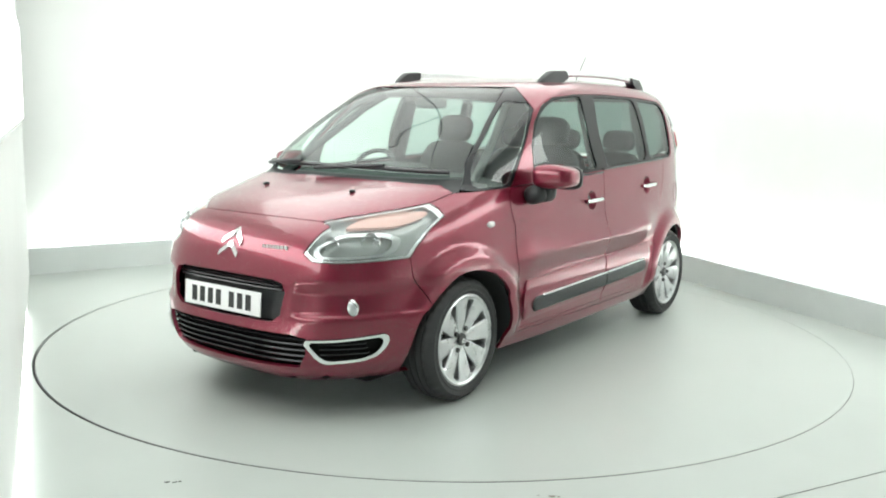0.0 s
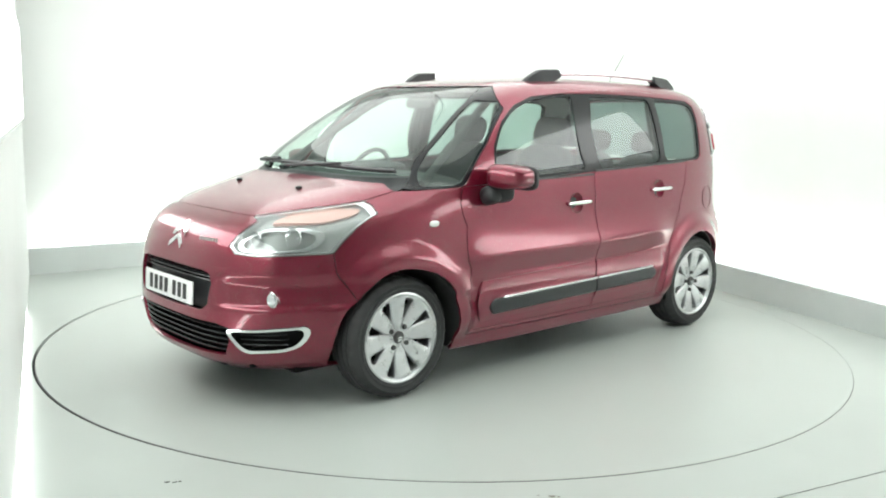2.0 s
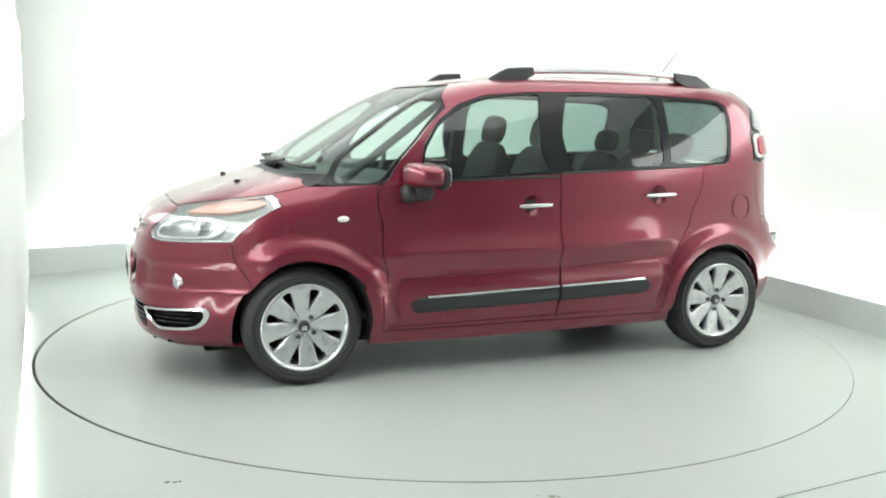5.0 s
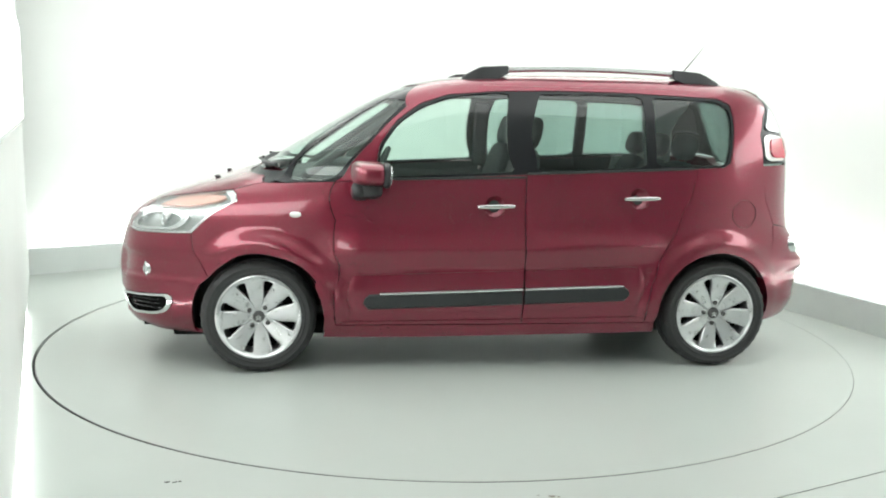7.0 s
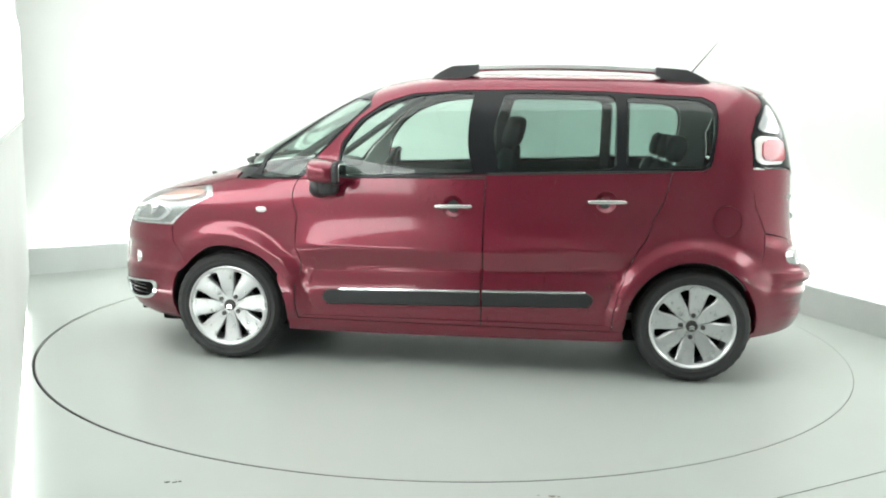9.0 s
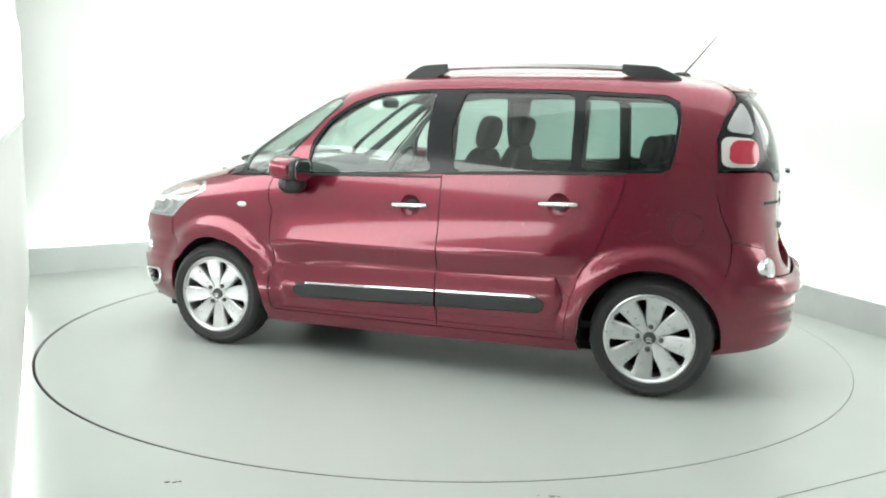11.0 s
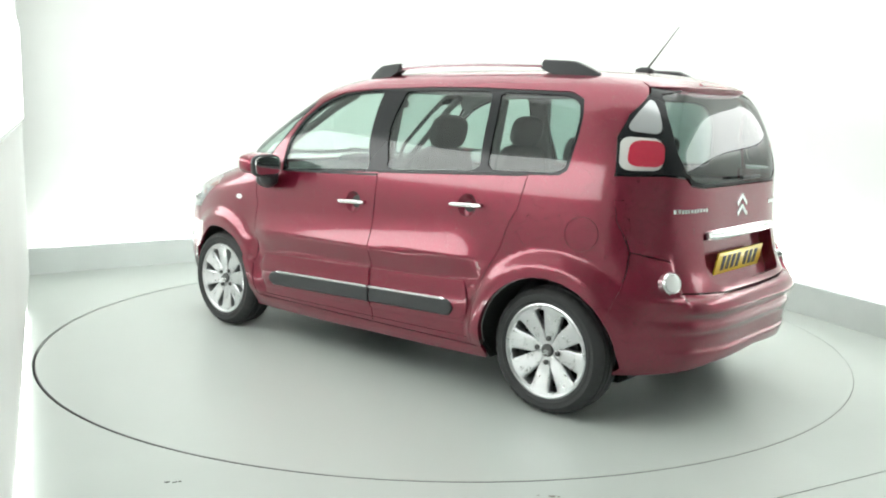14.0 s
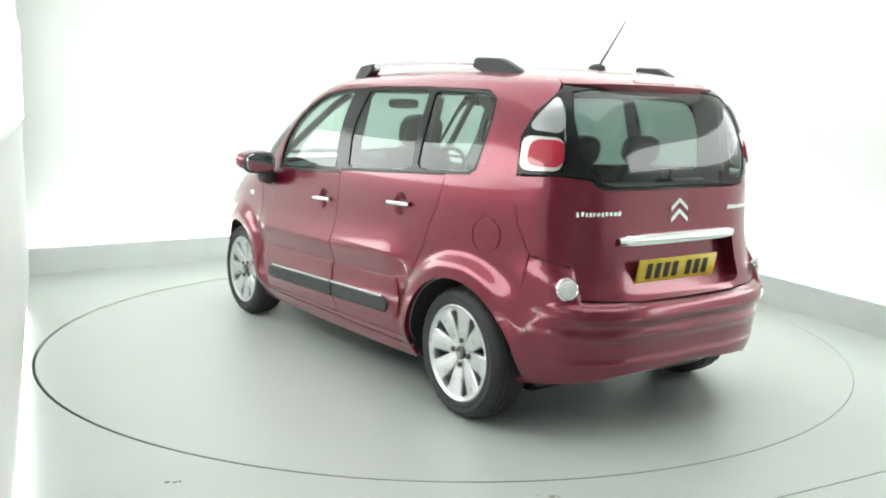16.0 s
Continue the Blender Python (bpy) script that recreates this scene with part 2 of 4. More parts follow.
# soft light panels standing along the two side walls
def soft_panel(p, q, n, lo=.95, hi=2.65):
    """panels with their backs on a wall from p to q, facing n"""
    p, q, n = Vector(p), Vector(q), Vector(n).normalized()
    d = (q - p) / 3
    for k in range(3):
        a, b = p + d * (k + .001), p + d * (k + .999)
        flat = lambda near, far: [tuple(a + n * near), tuple(b + n * near), tuple(b + n * far), tuple(a + n * far)]
        lamp = new("wall_light")
        thing(lamp, "long flat white soft light panel on the side wall", "wall light", group="soft light panels")
        part("frame", prism(flat(.002, .024), lo - .02, lo), SATIN, lamp)
        part("frame", prism(flat(.002, .024), hi, hi + .02), SATIN, lamp)
        part("diffuser", prism(flat(.002, .022), lo + .002, hi - .002), SIDE_PANEL, lamp)


soft_panel((-3.25, 1.13), (-1.0, -3.83), (.911, .413), 1.3, 1.95)
soft_panel((3.0, .28), (4.18, -2.65), (-.927, -.374), 1.6, 2.3)

# ---- body form of the car: x forward, y left, z up, origin on the ground under the middle ----
Z_KEYS = (.17, .22, .30, .40, .52, .62, .72, .80, .86, .90, .94, .98, 1.02, 1.05, 1.08, 1.16, 1.26, 1.38, 1.48, 1.535, 1.575, 1.602, 1.620, 1.633, 1.642)
NOSE = (1.97, 2.045, 2.08, 2.09, 2.09, 2.08, 2.055, 2.015, 1.955, 1.88, 1.78, 1.65, 1.50, 1.375, 1.30, 1.185, 1.015, .812, .63, .505, .375, .21, .03, -.2, -.45)
TAIL = (-1.78, -1.87, -1.92, -1.94, -1.945, -1.912, -1.868, -1.848, -1.838, -1.834, -1.831, -1.829, -1.8275, -1.8265, -1.8255, -1.818, -1.797, -1.755, -1.695, -1.635, -1.555, -1.46, -1.33, -1.1, -.65)
HALF = (.79, .815, .835, .847, .848, .8465, .8435, .8395, .8355, .8325, .829, .825, .8205, .8165, .812, .797, .772, .735, .697, .668, .63, .58, .50, .35, .05)
MID = (0, 0, 0, 0, 0, 0, 0, 0, 0, 0, 0, 0, 0, 0, 0, -.06, -.14, -.24, -.32, -.36, -.4, -.44, -.48, -.5, -.55)
N_F = (3.2, 3.4, 3.6, 3.7, 3.8, 3.8, 3.8, 3.8, 3.8, 3.8, 3.8, 3.8, 3.9, 4, 4.3, 5, 5.6, 6, 6, 5.4, 4.6, 3.6, 3, 2.6, 2.2)
N_R = (3.6, 3.9, 4.1, 4.28, 4.40, 4.48, 4.56, 4.62, 4.67, 4.70, 4.73, 4.76, 4.80, 4.82, 4.85, 4.92, 5.0, 5.1, 5.15, 4.9, 4.2, 3.6, 3, 2.6, 2.2)
def smooth_table(ys, m=700):
    """a monotone cubic through the keys, sampled finely"""
    x, y = np.array(Z_KEYS), np.array(ys, float)
    h, d = np.diff(x), np.diff(y) / np.diff(x)
    s = np.zeros(len(x))
    for i in range(1, len(x) - 1):
        if d[i - 1] * d[i] > 0:
            w1, w2 = 2 * h[i] + h[i - 1], h[i] + 2 * h[i - 1]
            s[i] = (w1 + w2) / (w1 / d[i - 1] + w2 / d[i])
    s[0], s[-1] = d[0], d[-1]
    q = np.linspace(x[0], x[-1], m)
    k = np.clip(np.searchsorted(x, q) - 1, 0, len(h) - 1)
    t = (q - x[k]) / h[k]
    return y[k] * (1 + 2 * t) * (1 - t) ** 2 + h[k] * s[k] * t * (1 - t) ** 2 + y[k + 1] * t * t * (3 - 2 * t) + h[k] * s[k + 1] * t * t * (t - 1)
Z_FINE = np.linspace(Z_KEYS[0], Z_KEYS[-1], 700)
TABLES = np.stack([smooth_table(k) for k in (NOSE, TAIL, HALF, MID, N_F, N_R)], 1)
V_FINE = np.concatenate([[0], np.cumsum(np.hypot(np.hypot(np.diff(Z_FINE), .6 * np.diff(TABLES[:, 0])), .5 * np.diff(TABLES[:, 2])))])
def level(z):
    f = (min(max(z, Z_KEYS[0]), Z_KEYS[-1]) - Z_KEYS[0]) / (Z_KEYS[-1] - Z_KEYS[0]) * 699
    i = min(int(f), 698)
    return TABLES[i] + (f - i) * (TABLES[i + 1] - TABLES[i])
def sm(a, b, x):
    t = min(max((x - a) / (b - a), 0), 1)
    return t * t * (3 - 2 * t)
def swell(x, z):
    """flares round the wheels and the hollow along the doors, outwards"""
    d = 0
    for wx in (1.27, -1.27):
        r = math.hypot(x - wx, (z - .31))
        if .3 < r < .62:
            d += .038 * (1 - sm(.385, .485, r))* sm(.22, .34, z) * (1 - sm(1.46, 1.78, abs(x)))
    lo = sm(-1.0, -.70, x) * (1 - sm(.70, 1.0, x))
    top = .68 - .02 * x
    up = min(max(1 - (z - top) / .20, 0), 1)
    q = top - z
    under = min(.5 * (q + math.sqrt(q * q + .0001)), .12)
    d += lo * (.044 * up * up - .40 * under) * sm(.25, .38, z)
    return d
def skin(psi, z):
    xf, xr, w, mid, nf, nr = level(z)
    c, s = math.cos(psi), math.sin(psi)
    n, a = (nf, xf - mid) if c >= 0 else (nr, mid - xr)
    rho = (abs(c) ** n + abs(s) ** n) ** (-1 / n)
    x, y = mid + a * c * rho, w * s * rho
    if abs(s) > .25 and z < 1.0:
        y += math.copysign(swell(x, z), y) * sm(.35, .75, abs(y) / w)
    if c > .3 and .45 < z < .68:
        x -= .026 * sm(.37, .46, abs(y)) * sm(.485, .505, z) * (1 - sm(.60, .65, z))
    if c < -.3 and z < .82:
        x -= .035 * sm(.575, .606, abs(y)) * (1 - sm(.70, .80, z)) * (1 - sm(.66, .80, abs(y))) * sm(.55, .63, z)
    if c < -.3 and z < .64:
        k = (1 - sm(.58, .74, abs(y))) * sm(.3, .6, -c)
        x -= k * (.042 * sm(.515, .55, z) * (1 - sm(.597, .615, z)) + .012 * sm(.445, .465, z) * (1 - sm(.48, .50, z)) + .010 * (1 - sm(.355, .38, z)))
    return x, y, z
def psi_x(x, z):
    """where the left side has this x"""
    xf, xr, w, mid, nf, nr = level(z)
    n, a = (nf, xf - mid) if x >= mid else (nr, mid - xr)
    k = min(abs(x - mid) / a, .99999)
    p = math.atan2((1 - k ** n) ** (1 / n), k)
    return p if x >= mid else math.pi - p
def psi_y(y, z, rear=False):
    """where the front (or rear) has this y"""
    xf, xr, w, mid, nf, nr = level(z)
    n = nr if rear else nf
    k = min(abs(y) / w, .99999)
    p = math.copysign(math.atan2(k, (1 - k ** n) ** (1 / n)), y)
    return math.pi - p if rear else p
def inside(x, y, z):
    xf, xr, w, mid, nf, nr = level(z)
    n, a = (nf, xf - mid) if x >= mid else (nr, mid - xr)
    return (abs(x - mid) / a) ** n + (abs(y) / w) ** n - 1

# ---- the car: panels cut from one body form ----
from mathutils.geometry import delaunay_2d_cdt

car = new("car")
thing(car, "ruby red metallic people carrier with silver wheels on a turntable", "car")
K_PSI = 1.7


def to_v(z):
    return float(np.interp(z, Z_FINE, V_FINE))


def to_z(v):
    return float(np.interp(v, V_FINE, Z_FINE))


def sx(x, z):
    return psi_x(x, z), z


def fy(y, z):
    return psi_y(y, z), z


def ry(y, z):
    return psi_y(y, z, True), z


def normal_at(psi, z):
    e = .004
    a = np.array(skin(psi + e, z)) - np.array(skin(psi - e, z))
    b = np.array(skin(psi, min(z + e, Z_KEYS[-1]))) - np.array(skin(psi, max(z - e, Z_KEYS[0])))
    n = np.cross(a, b)
    return n / (np.linalg.norm(n) + 1e-12)


def dense(outline, step=.03):
    """domain points along an outline of (psi, z) nodes"""
    out = []
    nodes = [np.array((p * K_PSI, to_v(z))) for p, z in outline]
    for a, b in zip(nodes, nodes[1:] + nodes[:1]):
        n = max(1, int(np.linalg.norm(b - a) / step))
        out += [a + (b - a) * i / n for i in range(n)]
    return out


def rounded(outline, k=2):
    """cut the corners of an outline of (psi, z) nodes, as rounding"""
    pts = [np.array((p * K_PSI, to_v(z))) for p, z in outline]
    for _ in range(k):
        new_pts = []
        for i, p in enumerate(pts):
            a, b = pts[i - 1], pts[(i + 1) % len(pts)]
            da, db = np.linalg.norm(a - p), np.linalg.norm(b - p)
            r = min(.03, .3 * da, .3 * db)
            new_pts += [p + (a - p) / da * r, p + (b - p) / db * r]
        pts = new_pts
    return [(p[0] / K_PSI, to_z(p[1])) for p in pts]


def area(pts):
    return sum(a[0] * b[1] - b[0] * a[1] for a, b in zip(pts, pts[1:] + pts[:1]))


def panel(name, outline, mat, parent=car, holes=(), lift=0.0, gap=.0025, lip=.018, mirror=False, label="", step=.045, warp=None):
    loops = [dense(outline)] + [dense(h) for h in holes]
    if area(loops[0]) < 0:
        loops[0].reverse()
    for h in loops[1:]:
        if area(h) > 0:
            h.reverse()
    pts, faces_in = [], []
    for lp in loops:
        faces_in.append(list(range(len(pts), len(pts) + len(lp))))
        pts += lp
    n_edge = len(pts)
    lo, hi = np.min(loops[0], 0), np.max(loops[0], 0)
    polys = [np.array(lp) for lp in loops]

    def crossings(q, poly):
        a, b = poly, np.roll(poly, -1, 0)
        m = (a[:, 1] > q[1]) != (b[:, 1] > q[1])
        xs = a[:, 0] + (q[1] - a[:, 1]) * (b[:, 0] - a[:, 0]) / (b[:, 1] - a[:, 1] + 1e-15)
        return np.count_nonzero(m & (q[0] < xs)) % 2

    bound = np.array(pts)
    for i in range(int((hi[0] - lo[0]) / step) + 1):
        for j in range(int((hi[1] - lo[1]) / step) + 1):
            q = lo + step * np.array((i + .5, j + .5))
            if crossings(q, polys[0]) and not any(crossings(q, h) for h in polys[1:]) and np.min(np.sum((bound - q) ** 2, 1)) > (step * .45) ** 2:
                pts.append(q)
    edges = [(lp[i], lp[(i + 1) % len(lp)]) for lp in faces_in for i in range(len(lp))]
    vs, es, fs, vo, eo, fo = delaunay_2d_cdt([Vector(p) for p in pts], edges, [], 0, 1e-6)
    keep = []
    for f in fs:
        c = sum((np.array(vs[i]) for i in f), np.zeros(2)) / len(f)
        if crossings(c, polys[0]) and not any(crossings(c, h) for h in polys[1:]):
            keep.append(list(f))
    dom = [(v[0] / K_PSI, to_z(v[1])) for v in vs]
    pos = np.array([skin(p, z) for p, z in dom])
    nor = np.array([normal_at(p, z) for p, z in dom])
    back = {o: i for i, src in enumerate(vo) for o in src}
    rim_dirs = {}
    for lp in faces_in:
        n = len(lp)
        for i in range(n):
            a, b, c = (back[lp[k % n]] for k in (i - 1, i, i + 1))
            t = pos[c] - pos[a]
            d = np.cross(nor[b], t)
            rim_dirs[b] = d / (np.linalg.norm(d) + 1e-12)
    for b, d in rim_dirs.items():
        pos[b] += d * gap
    pos = pos + nor * lift
    if warp:
        pos = np.array([warp(*p) for p in pos])
    verts, normals, faces = list(pos), list(nor), keep
    for lp in faces_in:
        n = len(lp)
        top, low = [], []
        for i in lp:
            b = back[i]
            for lst, p in ((top, pos[b]), (low, pos[b] - nor[b] * lip + rim_dirs[b] * .002)):
                lst.append(len(verts))
                verts.append(p)
                normals.append(-rim_dirs[b])
        faces = faces + [[low[i], low[(i + 1) % n], top[(i + 1) % n], top[i]] for i in range(n)]
    verts, normals = np.array(verts), np.array(normals)
    made = [mesh_part(name, verts, faces, mat, parent if not isinstance(parent, tuple) else parent[0], label, normals)]
    if mirror:
        flip = np.array((1, -1, 1))
        made.append(mesh_part(name, verts * flip, [f[::-1] for f in faces], mat, parent if not isinstance(parent, tuple) else parent[1], label, normals * flip))
    return made if mirror else made[0]


def arc(cx, cz, r, a0, a1, n=14):
    return [sx(cx + r * math.cos(radians(a)), cz + r * math.sin(radians(a))) for a in np.linspace(a0, a1, n)]


def both(name, make, mat, parents, label=""):
    """the same part on the left and, mirrored, on the right; make(s) returns a bmesh for y times s"""
    return [part(name, make(s), mat, p, label) for s, p in zip((1, -1), parents)]


# shared lines of the left side, (x, z)
GAP_FRONT = [(.865, 1.03), (.864, .83), (.868, .62), (.872, .45), (.862, .262)]
GAP_MID = [(-.157, 1.082), (-.152, .75), (-.148, .262)]
GAP_REAR = [(-1.13, 1.122), (-1.09, .96), (-1.01, .77), (-.91, .60), (-.872, .48), (-.85, .36), (-.845, .262)]
BELT = [(.865, 1.03), (.66, 1.043), (.3, 1.06), (-.157, 1.082), (-.8, 1.108), (-1.13, 1.122)]
DLO_REAR = [(-1.285, 1.128), (-1.325, 1.152), (-1.345, 1.26), (-1.355, 1.40), (-1.338, 1.475), (-1.27, 1.508)]
DLO_TOP = [(-.77, 1.528), (-.4, 1.532), (0, 1.523), (.26, 1.500), (.412, 1.449), (.537, 1.359), (.627, 1.237), (.648, 1.12), (.655, 1.043)]
ARCH_OUT = [(.865, 1.03), (.79, 1.115), (.678, 1.24), (.582, 1.345), (.487, 1.43)]
ROOF_Z = 1.553

roof_line = [(psi_x(.40, ROOF_Z), ROOF_Z)] + [sx(x, ROOF_Z) for x in (.2, 0, -.3, -.6, -.9, -1.15)] + [ry(y, ROOF_Z) for y in (.56, .52, .47)]
LAMP_OUT = [(.538, 1.498), (.632, 1.41), (.681, 1.31), (.712, 1.148)]
LAMP_IN = [(.600, 1.150), (.588, 1.25), (.570, 1.345), (.548, 1.43)]
GATE_LOW = [(.715, 1.12), (.722, .933), (.702, .805), (.592, .765), (.586, .63)]
ARCH_F, ARCH_R = (1.275, .302, .350), (-1.262, .307, .350)

side = [sx(x, z) for x, z in ARCH_OUT] + roof_line
side += [ry(*p) for p in LAMP_OUT] + [ry(*p) for p in GATE_LOW[:3]] + [sx(-1.60, .64), sx(-1.575, .52)]
side += arc(*ARCH_R, 146, 12, 16) + [sx(-.905, .262)] + [sx(*p) for p in GAP_REAR[::-1]]
side += [sx(*p) for p in DLO_REAR] + [sx(*p) for p in DLO_TOP]
body_sides = panel("body_side", side, PAINT, mirror=True, gap=.001, lip=.03, step=.022, label="ruby red body side with rear wing and roof pillars")

panel("inner_trim", side, LINING, mirror=True, gap=.0, lift=-.034, lip=.003, label="grey inner pillar and side trim")
front_door = panel("front_door", [sx(*p) for p in BELT[:4]] + [sx(*p) for p in GAP_MID[1:]] + [sx(*p) for p in GAP_FRONT[::-1][:-1]], PAINT, mirror=True,
                   holes=[[sx(.015 + .055 * math.cos(a), .908 + .055 * math.sin(a)) for a in np.linspace(0, 6.2832, 25)[:-1]]], gap=.003, step=.026)
rear_door = panel("rear_door", [sx(*p) for p in BELT[3:]] + [sx(*p) for p in GAP_REAR[1:]] + [sx(*p) for p in GAP_MID[::-1][:-1]], PAINT, mirror=True,
                  holes=[[sx(-.79 + .055 * math.cos(a), .955 + .055 * math.sin(a)) for a in np.linspace(0, 6.2832, 25)[:-1]]], gap=.003, step=.026)
panel("door_lining", [sx(*p) for p in BELT[:4]] + [sx(*p) for p in GAP_MID[1:]] + [sx(*p) for p in GAP_FRONT[::-1][:-1]], TRIM, parent=tuple(front_door), mirror=True, lift=-.044, gap=.004, lip=.003)
panel("door_lining", [sx(*p) for p in BELT[3:]] + [sx(*p) for p in GAP_REAR[1:]] + [sx(*p) for p in GAP_MID[::-1][:-1]], TRIM, parent=tuple(rear_door), mirror=True, lift=-.044, gap=.004, lip=.003)
panel("sill", [sx(.90, .262), sx(.4, .262), sx(-.4, .262), sx(-.905, .262), sx(-.915, .20), sx(-.4, .195), sx(.4, .185), sx(.93, .185)], PAINT, mirror=True)

HOOD_SIDE = [fy(.40, .902), sx(1.70, .935), sx(1.55, .957), sx(1.405, .977), sx(1.242, 1.016)]
wing = HOOD_SIDE[3:] + [sx(1.13, 1.018), sx(1.0, 1.024)] + [sx(*p) for p in GAP_FRONT] + [sx(.915, .20)]
wing += arc(*ARCH_F, 188, 38, 18) + [sx(1.60, .60), fy(.733, .745), fy(.742, .825), sx(1.375, .92), sx(1.385, .955)]
panel("front_wing", wing, PAINT, mirror=True, step=.026)

bonnet = [fy(0, .905), fy(.2, .905)] + HOOD_SIDE + [fy(.62, 1.05), fy(.4, 1.058), fy(.2, 1.06), fy(0, 1.061)]
bonnet += [(-p, z) for p, z in bonnet[1:-1]][::-1]
panel("bonnet", bonnet, PAINT, gap=.003, label="ruby red bonnet")

HEADLIGHT = [fy(.425, .775), fy(.47, .742), fy(.56, .735), fy(.733, .745), fy(.742, .825), sx(1.375, .92), sx(1.385, .955), HOOD_SIDE[3], HOOD_SIDE[2], HOOD_SIDE[1], HOOD_SIDE[0], fy(.46, .885)]
GRILLE_TOP = [fy(.0, .655), fy(.30, .652), fy(.355, .64), fy(.375, .60), fy(.355, .50), fy(.31, .468), fy(0, .462)]
GRILLE_TOP += [(-p, z) for p, z in GRILLE_TOP[1:-1]][::-1]
GRILLE_LOW = [fy(0, .415), fy(.40, .415), fy(.47, .40), fy(.46, .33), fy(.42, .262), fy(0, .25)]
GRILLE_LOW += [(-p, z) for p, z in GRILLE_LOW[1:-1]][::-1]
FOG = rounded([fy(.45, .395), fy(.58, .40), fy(.71, .415), fy(.685, .325), fy(.64, .292), fy(.51, .282)], 2)
FOG_R = [(-p, z) for p, z in FOG]
bumper = [fy(0, .905), fy(.2, .905), fy(.40, .902), fy(.46, .885), fy(.425, .775), fy(.47, .742), fy(.56, .735), fy(.733, .745), sx(1.60, .60)]
bumper += arc(*ARCH_F, 38, -17, 8) + [fy(.70, .195), fy(.4, .175), fy(0, .172)]
bumper += [(-p, z) for p, z in bumper[1:-1]][::-1]
front_bumper = panel("front_bumper", bumper, PAINT, holes=[GRILLE_TOP, GRILLE_LOW, FOG, FOG_R], gap=.002, step=.028, label="ruby red front bumper and nose")

# windscreen, pillars, cowl
WS_EDGE = [(.47, 1.545), (.512, 1.502), (.555, 1.42), (.60, 1.316), (.655, 1.148), (.675, 1.085)]
ws = [fy(*p) for p in WS_EDGE] + [fy(.4, 1.083), fy(0, 1.082)]
ws = ws + [(-p, z) for p, z in ws[:-1]][::-1] + [fy(-.2, 1.55), fy(0, 1.551), fy(.2, 1.55)]
panel("windscreen", ws, GLASS, lift=-.004, lip=.004, label="clear greenish windscreen")
pillar = [fy(*p) for p in WS_EDGE] + [fy(.70, 1.03), sx(1.13, 1.02), sx(1.0, 1.025)] + [sx(*p) for p in ARCH_OUT] + [(psi_x(.40, ROOF_Z), ROOF_Z)]
quarter = [sx(1.10, 1.035), sx(.895, 1.04), sx(.81, 1.125), sx(.698, 1.24), sx(.605, 1.345), sx(.538, 1.412), sx(.482, 1.466), fy(.564, 1.474), fy(.577, 1.44), fy(.594, 1.395), fy(.632, 1.31), fy(.664, 1.20), fy(.692, 1.09)]
panel("front_pillar", pillar, GLOSS_BLACK, holes=[rounded(quarter, 1)], mirror=True, lift=-.003)
panel("quarter_light", rounded(quarter, 1), GLASS, mirror=True, lift=-.006, lip=.004, gap=0)
cowl = [fy(.675, 1.083), fy(.4, 1.081), fy(0, 1.080)]
cowl = cowl + [(-p, z) for p, z in cowl[:-1]][::-1] + [fy(-.70, 1.03), (-HOOD_SIDE[4][0], 1.016), fy(-.62, 1.05), fy(-.4, 1.058), fy(0, 1.061), fy(.4, 1.058), fy(.62, 1.05), HOOD_SIDE[4], fy(.70, 1.03)]
panel("cowl", cowl, BLACK, lift=-.01)

# roof: rings that close towards the middle
rings, levels = 96, [ROOF_Z, 1.565, 1.577, 1.589, 1.600, 1.610, 1.619, 1.627, 1.633, 1.638, 1.642]
rv = [skin(2 * math.pi * i / rings, z) for z in levels for i in range(rings)]
rn = [normal_at(2 * math.pi * i / rings, z) for z in levels for i in range(rings)]
rf = [(k * rings + i, k * rings + (i + 1) % rings, (k + 1) * rings + (i + 1) % rings, (k + 1) * rings + i) for k in range(len(levels) - 1) for i in range(rings)]
mesh_part("roof", rv, rf + [list(range((len(levels) - 1) * rings, len(levels) * rings))], PAINT, car, "", rn)
inner_roof = [(x * .97 - .01, y * .95, z - .035) for x, y, z in rv]
mesh_part("headlining", inner_roof, [f[::-1] for f in rf], LINING, car)

# side glass: black surround with panes
dlo = [sx(*p) for p in BELT[1:]] + [sx(*p) for p in DLO_REAR] + [sx(*p) for p in DLO_TOP[:-1]]
pane_f = rounded([sx(.632, 1.060), sx(.616, 1.22), sx(.524, 1.350), sx(.403, 1.434), sx(.255, 1.487), sx(.08, 1.509), sx(-.075, 1.513), sx(-.10, 1.094), sx(.2, 1.080)], 1)
pane_m = rounded([sx(-.222, 1.098), sx(-.240, 1.512), sx(-.5, 1.516), sx(-.815, 1.512), sx(-.835, 1.126)], 1)
pane_r = rounded([sx(-.885, 1.132), sx(-.872, 1.506), sx(-1.25, 1.494), sx(-1.32, 1.462), sx(-1.338, 1.39), sx(-1.328, 1.26), sx(-1.310, 1.162), sx(-1.275, 1.142)], 1)
panel("window_surround", dlo, GLOSS_BLACK, holes=[pane_f, pane_m, pane_r], mirror=True, lift=-.004, gap=.001, lip=.03)
panel("window", pane_f, GLASS, parent=tuple(front_door), mirror=True, lift=-.010, gap=0, lip=.004, label="clear greenish door window")
panel("window", pane_m, TINT, parent=tuple(rear_door), mirror=True, lift=-.010, gap=0, lip=.004, label="tinted rear door window")
panel("quarter_window", pane_r, TINT, mirror=True, lift=-.010, gap=0, lip=.004, label="tinted rear quarter window")

